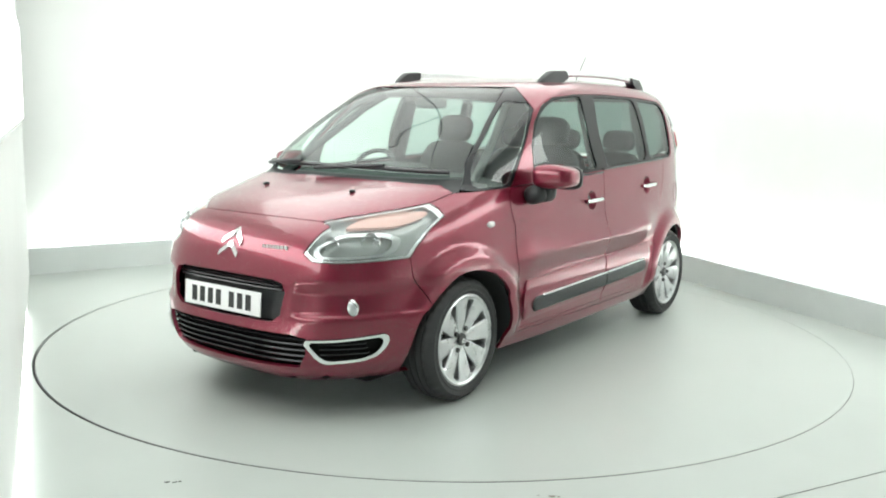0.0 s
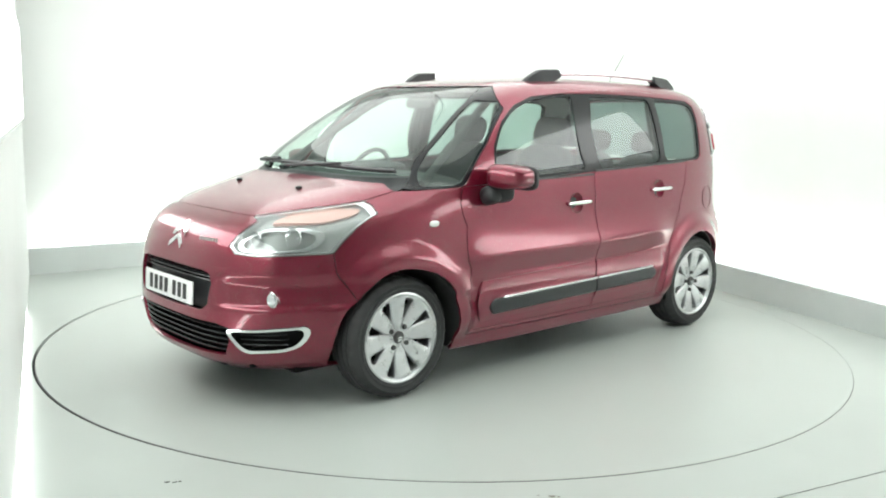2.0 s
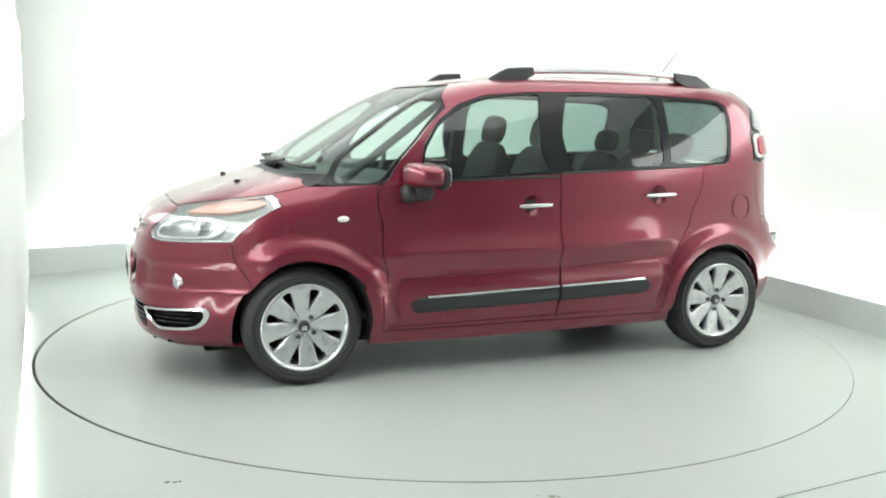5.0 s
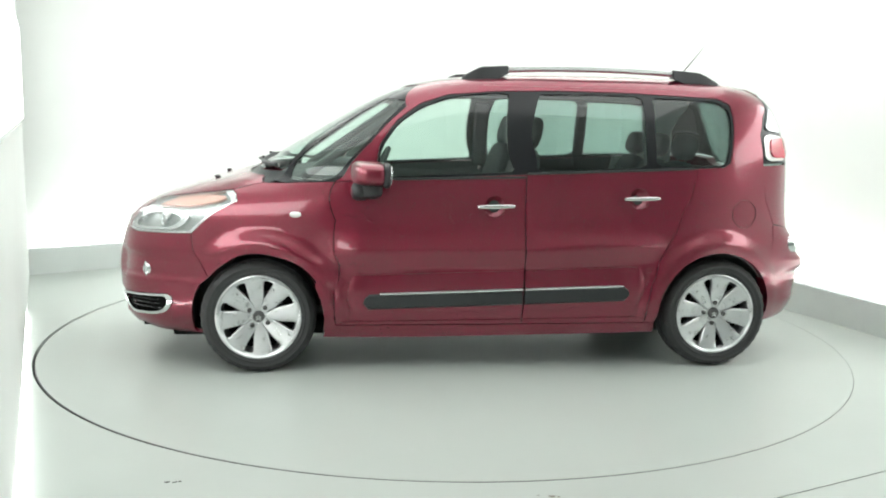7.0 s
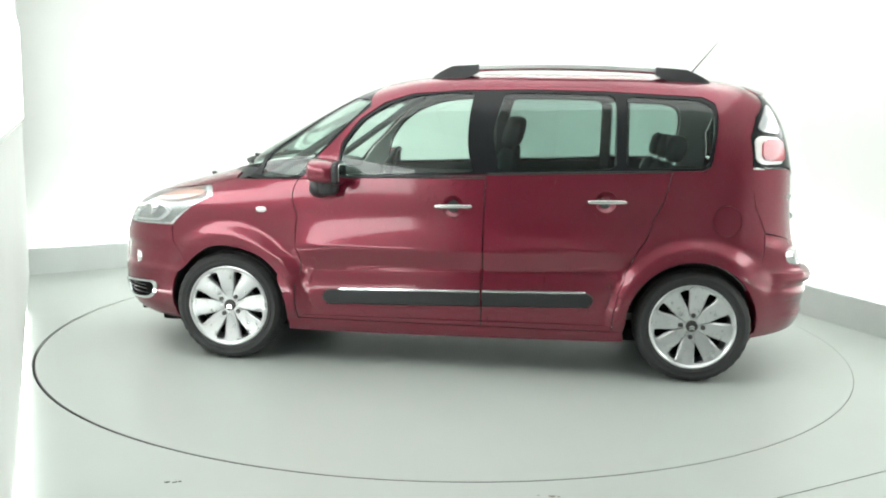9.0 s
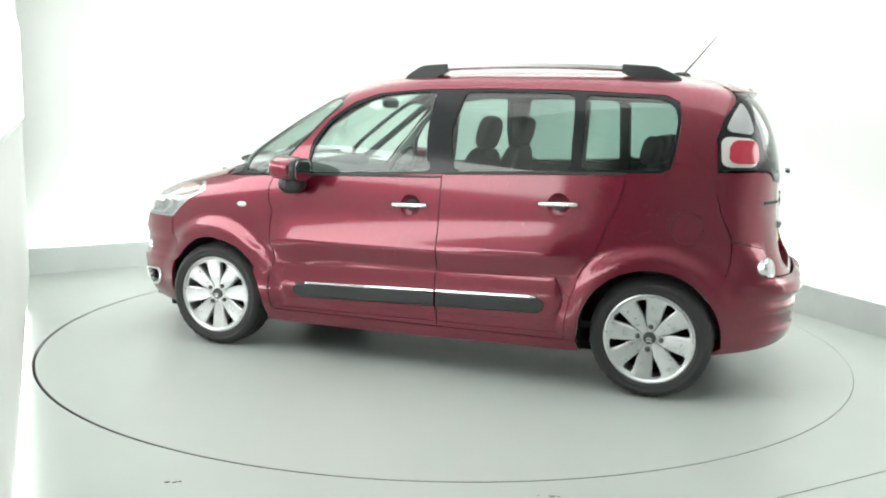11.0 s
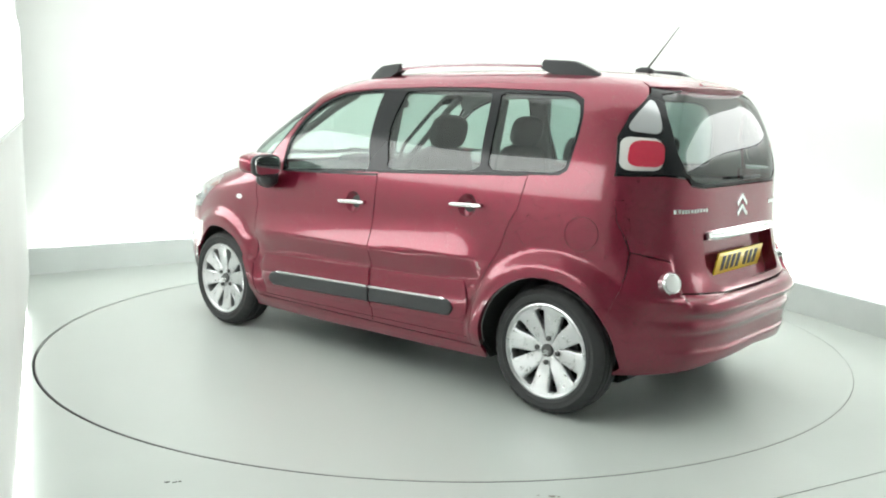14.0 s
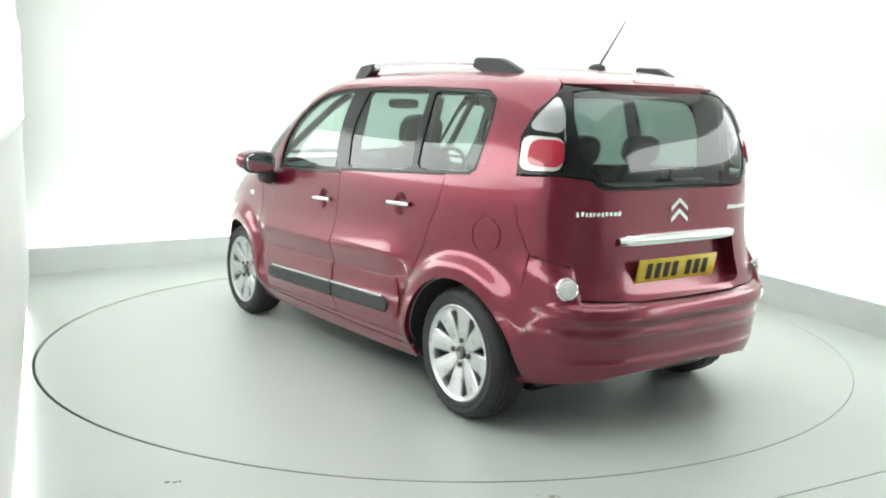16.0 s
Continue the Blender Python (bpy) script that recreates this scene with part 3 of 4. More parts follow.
# tail: gate, rear window, lamps, bumper
rw = [ry(0, 1.092), ry(.40, 1.092), ry(.47, 1.10), ry(.50, 1.135)] + [ry(*p) for p in LAMP_IN] + [ry(.528, 1.503), ry(.502, 1.524), ry(.472, 1.544), ry(.3, 1.546), ry(0, 1.547)]
mir = lambda lst: lst + [(2 * math.pi - p, z) for p, z in lst[1:-1]][::-1]
gate_glass = mir([ry(0, 1.104), ry(.39, 1.104), ry(.455, 1.118), ry(.505, 1.16), ry(.535, 1.25), ry(.525, 1.40), ry(.488, 1.50), ry(.3, 1.524), ry(0, 1.528)])
tailgate = panel("tailgate", mir([ry(0, 1.088), ry(.40, 1.088), ry(.475, 1.098), ry(.505, 1.132), ry(.600, 1.145), ry(.715, 1.14)] + [ry(*p) for p in GATE_LOW[1:]] + [ry(.3, .615), ry(0, .612)]), PAINT, gap=.003, lip=.064,
                 holes=[rounded(mir([ry(0, .885), ry(.385, .885), ry(.40, .68), ry(.36, .650), ry(0, .645)]), 2)], label="ruby red tailgate")
panel("rear_window_surround", mir(rw), GLOSS_BLACK, tailgate, holes=[gate_glass], lift=.002, gap=.001)
panel("rear_window", gate_glass, PRIVACY, tailgate, lift=-.002, gap=0, lip=.004, label="tinted rear window")
spoil = [ry(0, 1.537), ry(.3, 1.535), ry(.44, 1.532), ry(.496, 1.532), ry(.478, 1.556), ry(.42, 1.566), ry(.3, 1.577), ry(0, 1.582)]
panel("spoiler", mir(spoil), PAINT, tailgate, lift=.002, gap=0, lip=.04, warp=lambda x, y, z: (x - .05 * max(0, 1 - (abs(y) / .50) ** 2) * (1 - sm(1.545, 1.585, z)), y, z + .002))
panel("brake_light", mir([ry(0, 1.548), ry(.13, 1.547), ry(.13, 1.558), ry(0, 1.559)]), RED_LENS, tailgate, gap=0, warp=lambda x, y, z: (x - .044, y, z + .004))
rb = [ry(0, .607), ry(.3, .610), ry(.58, .625), ry(.587, .762), ry(.70, .80), sx(-1.60, .64), sx(-1.575, .52)] + arc(*ARCH_R, 146, 186, 7) + [ry(.70, .225), ry(.4, .30), ry(0, .32)]
rear_bumper = panel("rear_bumper", mir(rb), PAINT, lift=.0, gap=-.0005, lip=.06, label="ruby red rear bumper", step=.022)
lamp_out = [ry(*p) for p in LAMP_OUT] + [ry(*p) for p in LAMP_IN] + [ry(.526, 1.495)]
tails = panel("tail_light", lamp_out, GLOSS_BLACK, mirror=True, lift=.002, gap=.001, label="tail light with clear upper and red lower lens")
panel("clear_lens", rounded([ry(.545, 1.482), ry(.622, 1.405), ry(.662, 1.335), ry(.577, 1.318), ry(.552, 1.42)], 3), SMOKE, tuple(tails), mirror=True, lift=.012, gap=0)
panel("chrome_surround", rounded([ry(.675, 1.312), ry(.705, 1.164), ry(.606, 1.165), ry(.580, 1.300)], 3), HOUSING, tuple(tails), mirror=True, lift=.010, gap=0)
panel("red_lens", rounded([ry(.662, 1.294), ry(.690, 1.182), ry(.602, 1.178), ry(.580, 1.290)], 3), RED_LENS, tuple(tails), mirror=True, lift=.020, gap=0)

# added near-black shell that puts the shade behind the gaps into colour, floor pan
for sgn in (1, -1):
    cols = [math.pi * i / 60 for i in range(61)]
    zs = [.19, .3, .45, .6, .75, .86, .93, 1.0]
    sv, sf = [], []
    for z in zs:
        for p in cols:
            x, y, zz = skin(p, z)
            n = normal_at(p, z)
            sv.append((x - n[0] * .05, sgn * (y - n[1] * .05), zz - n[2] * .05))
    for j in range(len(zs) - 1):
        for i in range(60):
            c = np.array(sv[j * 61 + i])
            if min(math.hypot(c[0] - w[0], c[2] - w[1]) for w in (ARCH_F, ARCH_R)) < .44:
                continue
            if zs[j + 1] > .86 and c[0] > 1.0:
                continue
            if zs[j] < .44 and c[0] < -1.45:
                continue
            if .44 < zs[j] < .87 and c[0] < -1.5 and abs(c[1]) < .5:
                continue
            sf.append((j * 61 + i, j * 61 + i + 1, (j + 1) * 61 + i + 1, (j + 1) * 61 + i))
    mesh_part("gap_shade_shell", sv, sf, DARK, car)
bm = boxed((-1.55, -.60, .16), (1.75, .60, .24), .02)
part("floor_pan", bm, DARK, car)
part("exhaust_silencer", blob((-1.55, -.25, .26), (.30, .55, .16), 4), STEEL, car, "dark steel exhaust silencer")
part("fuel_tank", blob((-.75, .05, .21), (.55, 1.0, .14), 5), DARK, car)

# ---- wheels ----
R_TYRE = .306


def wheel_at(x, y, s, turned):
    """a wheel with its outer face towards s"""
    w = new("wheel")
    w.parent = car
    w.location = (x, y, R_TYRE)
    half = [(.205, .07), (.210, .086), (.222, .097), (.236, .1005), (.239, .1025), (.243, .1025), (.246, .1005), (.268, .1015), (.271, .1035), (.276, .1035), (.280, .100), (.298, .090), (.308, .072), (.3115, .060), (.3060, .058), (.3060, .052), (.312, .050), (.3125, .024), (.3065, .022), (.3065, .016), (.3125, .014)]
    half = [(r * .981 if r > .26 else .214 + (r - .205) * .85, a) for r, a in half]
    prof = [(r, s * a) for r, a in half] + [(r, -s * a) for r, a in half[::-1]]
    bm = lathe(prof, 144, closed=True)
    bm.verts.ensure_lookup_table()
    for j, (r, a) in enumerate(prof):
        if r > .29 and abs(a) > .058:
            for i in range(144):
                if (i // 2) % 2:
                    v = bm.verts[j * 144 + i].co
                    v.x, v.z = v.x * .988, v.z * .988
    part("tyre", bm, RUBBER, w, "black rubber tyre")
    # rim barrel and lip
    bm = lathe([(.214, s * .088), (.217, s * .096), (.210, s * .099), (.200, s * .090), (.196, s * .05), (.19, -s * .07), (.20, -s * .08)], 64, closed=False)
    bmesh.ops.delete(bm, geom=[f for f in bm.faces if len(f.verts) > 4], context="FACES_ONLY")
    rim = part("rim", bm, ALLOY, w, "silver alloy rim")
    rim.scale = (1.045, 1, 1.045)
    # eight broad spokes with slots between
    n_sp = 8
    for k in range(n_sp):
        a = 2 * math.pi * k / n_sp + turned
        bm = bmesh.new()
        prof = [(.030, .3927, .066), (.060, .3927, .068), (.084, .3927, .072), (.092, .375, .074), (.12, .325, .078), (.15, .285, .082), (.178, .262, .086), (.188, .275, .0875), (.192, .3927, .088), (.206, .3927, .090)]
        rows = []
        for r, half, d in prof:
            row = []
            for u, dd in ((-1, -.006), (-.84, 0), (-.4, .0012), (0, .0016), (.4, .0012), (.84, 0), (1, -.006)):
                t = a + u * half
                row.append(bm.verts.new((r * math.cos(t), s * (d + dd), r * math.sin(t))))
            rows.append(row)
        for p, q in zip(rows, rows[1:]):
            for i in range(6):
                bm.faces.new((p[i], p[i + 1], q[i + 1], q[i]))
        res = bmesh.ops.extrude_face_region(bm, geom=bm.faces[:])
        for v in [g for g in res["geom"] if isinstance(g, bmesh.types.BMVert)]:
            v.co.y -= s * .03
        part("spoke", bm, ALLOY, rim)
    part("hub", lathe([(.075, s * .03), (.075, s * .055), (.055, s * .060), (.036, s * .066)], 40), ALLOY, rim)
    part("hub_cap", lathe([(.030, s * .06), (.030, s * .074), (.026, s * .079), (.004, s * .081)], 32), STEEL, rim, "dark round hub cap with a small emblem")
    emb = bmesh.new()
    for dz in (.004, -.008):
        for sg in (1, -1):
            box(emb, (0, -.002, -.003), (.016, .002, .003), m=Matrix.Translation((0, s * .0815, dz)) @ pose(0, 0, 0, 0, 35 if sg > 0 else 145))
    part("emblem", emb, CHROME, rim)
    for k in range(4):
        a = 2 * math.pi * k / 4 + turned - .06
        part("wheel_bolt", lathe([(.012, s * .06), (.012, s * .077), (.008, s * .081)], 12, Matrix.Translation((.056 * math.cos(a), 0, .056 * math.sin(a)))), STEEL, rim)
    # disc and plate coloured near-black so the slots look shaded
    part("brake_disc", lathe([(.05, s * .0), (.135, s * .0), (.135, s * .022), (.05, s * .022)], 48, closed=True), BRAKE, w)
    part("backplate", lathe([(.192, -s * .012), (.192, -s * .004)], 40), DARK, w)
    return w


for x in (1.27, -1.27):
    for s in (1, -1):
        wheel_at(x, s * .715, s, radians(39 if x > 0 else 8.5))
    for s in (1, -1):
        c = ARCH_F if x > 0 else ARCH_R
        bm = bmesh.new()
        rows = [[], []]
        for a in np.linspace(-18, 198, 30):
            px, pz = c[0] + (c[2] + .012) * math.cos(radians(a)), max(.2, c[1] + (c[2] + .012) * math.sin(radians(a)))
            rows[0].append(bm.verts.new((px, s * (skin(psi_x(px, pz), pz)[1] - .022), pz)))
            rows[1].append(bm.verts.new((px, s * .48, pz)))
        for i in range(29):
            bm.faces.new((rows[0][i], rows[0][i + 1], rows[1][i + 1], rows[1][i]))
        bm.faces.new(rows[1])
        part("wheel_liner", bm, RUBBER, car, "black wheel arch liner")

# ---- lamps and trim on the nose ----
heads = panel("headlight", HEADLIGHT, LAMP_GREY, mirror=True, lift=-.035, gap=-.012, lip=.03, label="large clear headlight swept up into the wing")
panel("lens", HEADLIGHT, LENS, tuple(heads), mirror=True, lift=.003, gap=.002, lip=.005)
lamp_mid = (sum(p for p, z in HEADLIGHT) / len(HEADLIGHT), sum(z for p, z in HEADLIGHT) / len(HEADLIGHT))
panel("lamp_rim", HEADLIGHT, SATIN, tuple(heads), holes=[[(lamp_mid[0] + (p - lamp_mid[0]) * .93, lamp_mid[1] + (z - lamp_mid[1]) * .90) for p, z in HEADLIGHT]], mirror=True, lift=-.006, gap=.003, lip=.03)
beam = [fy(.452, .795), fy(.478, .758), fy(.57, .752), fy(.70, .762), fy(.712, .83), fy(.655, .868), fy(.53, .868)]
beam_mid = (sum(p for p, z in beam) / len(beam), sum(z for p, z in beam) / len(beam))
panel("bezel", rounded(beam, 2), SATIN, tuple(heads), holes=[[(beam_mid[0] + (p - beam_mid[0]) * .84, beam_mid[1] + (z - beam_mid[1]) * .78) for p, z in rounded(beam, 2)]], mirror=True, lift=-.014, gap=0, lip=.02, label="bright bezel round the two beams")
# indicator band, with the body's red reflection in its colour
panel("indicator", rounded([fy(.50, .885), HOOD_SIDE[1], HOOD_SIDE[2], sx(1.43, .955), sx(1.46, .925), fy(.68, .89), fy(.56, .89)], 1), AMBER, tuple(heads), mirror=True, lift=-.016, gap=.004)
for s, p in ((1, heads[0]), (-1, heads[1])):
    for yy, zz, r in ((.515, .808, .036), (.632, .815, .046)):
        x, y, z = skin(psi_y(yy, zz), zz)
        n = normal_at(psi_y(yy, zz), zz)
        m = Matrix.Translation((x - .05, s * (y - .01), z)) @ Vector((.9, s * n[1] * .4, .1)).to_track_quat("X", "Z").to_matrix().to_4x4()
        dish = lathe([(r, .03), (r * .98, .035), (r * .8, .005), (r * .45, -.01), (r * .3, -.012)], 32, m, axis="x")
        bmesh.ops.delete(dish, geom=[f for f in dish.faces if len(f.verts) > 4], context="FACES_ONLY")
        part("reflector", dish, CHROME, p, "chrome lamp reflector")
        part("bulb", blob((0, 0, 0), (.03, .014, .014), 2, 12, 8, m @ Matrix.Translation((.0, 0, 0))), SMOKE, p)

panel("grille", GRILLE_TOP, BLACK, front_bumper, lift=-.045, gap=-.004, lip=.02, label="black upper grille")
# near-black sheet, the shade inside the lower opening put into its colour
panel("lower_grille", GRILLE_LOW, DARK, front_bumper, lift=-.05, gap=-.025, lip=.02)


# near-black boxes added to stop bright floor showing through the lower grille
part("grille_backing", boxed((1.78, -.50, .20), (1.92, .50, .47)), DARK, front_bumper)
part("grille_floor_block", boxed((1.88, -.36, .19), (1.985, .36, .235), .01), DARK, front_bumper)


def slat(y0, y1, z, depth, thick, parent, mat=BLACK, sink=.03):
    bm = bmesh.new()
    rows = []
    for y in np.linspace(y0, y1, 25):
        x = skin(psi_y(y, z), z)[0] - sink
        rows.append([bm.verts.new((x + a, y, z + b)) for a, b in ((0, -thick / 2), (.004, 0), (0, thick / 2), (-depth, thick / 2), (-depth, -thick / 2))])
    for p, q in zip(rows, rows[1:]):
        for i in range(5):
            bm.faces.new((p[i], p[(i + 1) % 5], q[(i + 1) % 5], q[i]))
    bm.faces.new(rows[0]), bm.faces.new(rows[-1])
    return part("slat", bm, mat, parent)


for z in (.285, .312, .339, .366, .393):
    slat(-.45, .45, z, .02, .010, front_bumper, GLOSS_BLACK, .022)
for z in (.606, .622, .638):
    slat(-.345, .345, z, .02, .009, front_bumper, GLOSS_BLACK, .022)
for fog, s in ((FOG, 1), (FOG_R, -1)):
    inner = [(c[0] + (p - c[0]) * .86, c[1] + (z - c[1]) * .78) for c in [(sum(q[0] for q in fog) / len(fog), sum(q[1] for q in fog) / len(fog))] for p, z in fog]
    panel("fog_bezel", fog, CHROME, front_bumper, holes=[inner], lift=.008, gap=0, lip=.03, label="chrome surround of the lower air intake")
    # near-black sheet, the intake's inner shade put into its colour
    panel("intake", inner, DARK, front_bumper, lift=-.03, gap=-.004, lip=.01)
    for z in (.325, .35, .372):
        slat(s * .51, s * .645, z, .015, .007, front_bumper, GLOSS_BLACK, .012)
    x, y, z = skin(psi_y(s * .61, .535), .535)
    n = normal_at(psi_y(s * .61, .535), .535)
    m = Matrix.Translation((x - .008, y - s * .010, z)) @ Vector((1, s * .40, 0)).to_track_quat("X", "Z").to_matrix().to_4x4()
    fl = part("fog_lamp", lathe([(.043, -.03), (.043, .006), (.038, .012), (.034, .006)], 32, m, axis="x"), CHROME, front_bumper, "round fog lamp")
    part("fog_lens", lathe([(.036, .0), (.034, .010), (.020, .016), (.004, .018)], 28, m, axis="x"), SMOKE, fl)


def plate(parent, mat, m, name="number_plate", label=""):
    """a plate facing +x of m, with plain bars in place of its characters"""
    p = part(name, boxed((-.004, -.26, -.0555), (.004, .26, .0555), .003, 2, m), mat, parent, label)
    x = -.205
    for k in range(7):
        w = .034
        if k == 4:
            x += .034
        part("bar", boxed((.0035, x, -.036), (.006, x + w, .036), m=m), INK, p)
        x += w + .022
    return p


plate(front_bumper, PLATE_W, pose(2.092, 0, .535, 0, -3, 0), label="white number plate with dark bars")
plate(tailgate, PLATE_Y, pose(-1.828, -.015, .724, 0, 12, 180), label="yellow number plate with dark bars")
panel("plate_recess", rounded(mir([ry(0, .885), ry(.385, .885), ry(.40, .68), ry(.36, .650), ry(0, .645)]), 2), PAINT, tailgate, lift=-.062, gap=-.003, lip=.01)
bm = bmesh.new()
rows = []
for y in np.linspace(-.375, .375, 33):
    x = skin(psi_y(y, .87, True), .87)[0]
    k = 1 - .25 * (abs(y) / .375) ** 6
    rows.append([bm.verts.new((x + a, y, .868 + b * k)) for a, b in ((.01, -.026), (-.014, -.022), (-.022, -.006), (-.020, .014), (-.010, .024), (.01, .026))])
for p, q in zip(rows, rows[1:]):
    for i in range(6):
        bm.faces.new((p[i], p[(i + 1) % 6], q[(i + 1) % 6], q[i]))
bm.faces.new(rows[0]), bm.faces.new(rows[-1])
part("chrome_bar", bm, CHROME, tailgate, "chrome bar over the number plate")


def chevrons(parent, z0, size, rear):
    """two plain angular bars, one over the other, bent to the body"""
    for dz in (.30 * size, -.42 * size):
        bm = bmesh.new()
        cols = []
        for u in np.linspace(-1, 1, 17):
            y = u * .80 * size
            zt = z0 + dz + .42 * size * (1 - 1.45 * abs(u))
            t = .36 * size
            col = []
            for z, d in ((zt, -.004), (zt - .1 * t, .007), (zt - .9 * t, .007), (zt - t, -.004)):
                ps = psi_y(y, z, rear)
                n = normal_at(ps, z)
                col.append(bm.verts.new(Vector(skin(ps, z)) + Vector(n) * d))
            cols.append(col)
        for p, q in zip(cols, cols[1:]):
            for i in range(3):
                bm.faces.new((p[i], p[i + 1], q[i + 1], q[i]))
        bm.faces.new(cols[0]), bm.faces.new(cols[-1])
        part("emblem_bar", bm, CHROME, parent, smooth=25)


chevrons(front_bumper, .795, .078, False)
chevrons(tailgate, .998, .068, True)


def script_bar(parent, y0, y1, z, h, rear):
    bm = bmesh.new()
    rnd = random.Random(int(z * 1000))
    y = y0
    while y < y1:
        w = rnd.uniform(.014, .024)
        p = psi_y(y + w / 2, z, rear)
        x = skin(p, z)[0]
        box(bm, (x - .004, y, z - h / 2 * rnd.uniform(.6, 1)), (x + .004, y + w * .8, z + h / 2 * rnd.uniform(.6, 1)))
        y += w
    return part("lettering_bar", bm, CHROME, parent)


script_bar(tailgate, .36, .56, .987, .022, True)
script_bar(tailgate, -.55, -.36, .987, .022, True)
script_bar(front_bumper, .20, .33, .79, .020, False)

# rear reflectors
for s in (1, -1):
    x, y, z = skin(psi_y(s * .63, .678, True), .678)
    n = normal_at(psi_y(s * .63, .678, True), .678)
    m = Matrix.Translation((x, y, z)) @ Vector((n[0] - .5, n[1] * .8, n[2])).to_track_quat("X", "Z").to_matrix().to_4x4()
    rl = part("rear_fog_light", lathe([(.050, -.03), (.050, .012), (.044, .020), (.040, .016)], 32, m, axis="x"), CHROME, rear_bumper, "round rear lamp in the bumper corner")
    part("lamp_lens", lathe([(.041, .005), (.038, .020), (.02, .026), (.004, .027)], 28, m, axis="x"), WHITE_LENS, rl)

# ---- doors: handles, mouldings, mirrors ----
for doors, hx, hz, tilt in ((front_door, .015, .908, 1.5), (rear_door, -.79, .955, 1.5)):
    for door, s in zip(doors, (1, -1)):
        yb = skin(psi_x(hx, hz), hz)[1]
        m = Matrix.Translation((hx, s * yb, hz)) @ pose(0, 0, 0, 0, tilt, 0)
        bowl = bmesh.new()
        rows = []
        for r, d in ((.058, -.002), (.050, -.008), (.036, -.026), (.018, -.036), (.003, -.038)):
            rows.append([bowl.verts.new(m @ Vector((r * math.cos(t), s * d, r * math.sin(t)))) for t in np.linspace(0, 6.2832, 25)[:-1]])
        for p, q in zip(rows, rows[1:]):
            for i in range(24):
                bowl.faces.new((p[i], p[(i + 1) % 24], q[(i + 1) % 24], q[i]))
        part("handle_recess", bowl, PAINT, door)
        h = blob((-.005, s * .022, .002), (.205, .020, .021), 4, 28, 10, m)
        part("door_handle", h, CHROME, door, "chrome door handle")
        for k in (-.085, .075):
            part("handle_mount", blob((k, s * .008, .002), (.03, .03, .026), 3, 12, 8, m), PAINT, door)


def moulding(x0, x1, z0, z1, thick, tip0, tip1, s, z_at=lambda x: 0, bulge=.4):
    """a strip along the side from x0 to x1"""
    bm = bmesh.new()
    rows = []
    xs = x0 + (x1 - x0) * (.5 - .5 * np.cos(np.linspace(0, math.pi, 34)))
    for x in xs:
        f = min(1, (abs(x - x0) / .03) ** .5 if tip0 else 1, (abs(x - x1) / .03) ** .5 if tip1 else 1)
        f = max(f, .06)
        zm, hh = (z0 + z1) / 2 + z_at(x), (z1 - z0) / 2 * f
        row = []
        for u, d in ((-1, -.012), (-1, thick * .5), (-.75, thick), (0, thick * (1 + bulge * .2)), (.75, thick), (1, thick * .5), (1, -.012)):
            z = zm + u * hh
            y = skin(psi_x(x, z), z)[1]
            row.append(bm.verts.new((x, s * (y + d), z)))
        rows.append(row)
    for p, q in zip(rows, rows[1:]):
        for i in range(6):
            bm.faces.new((p[i], p[i + 1], q[i + 1], q[i]))
    bm.faces.new(rows[0]), bm.faces.new(rows[-1])
    return bm


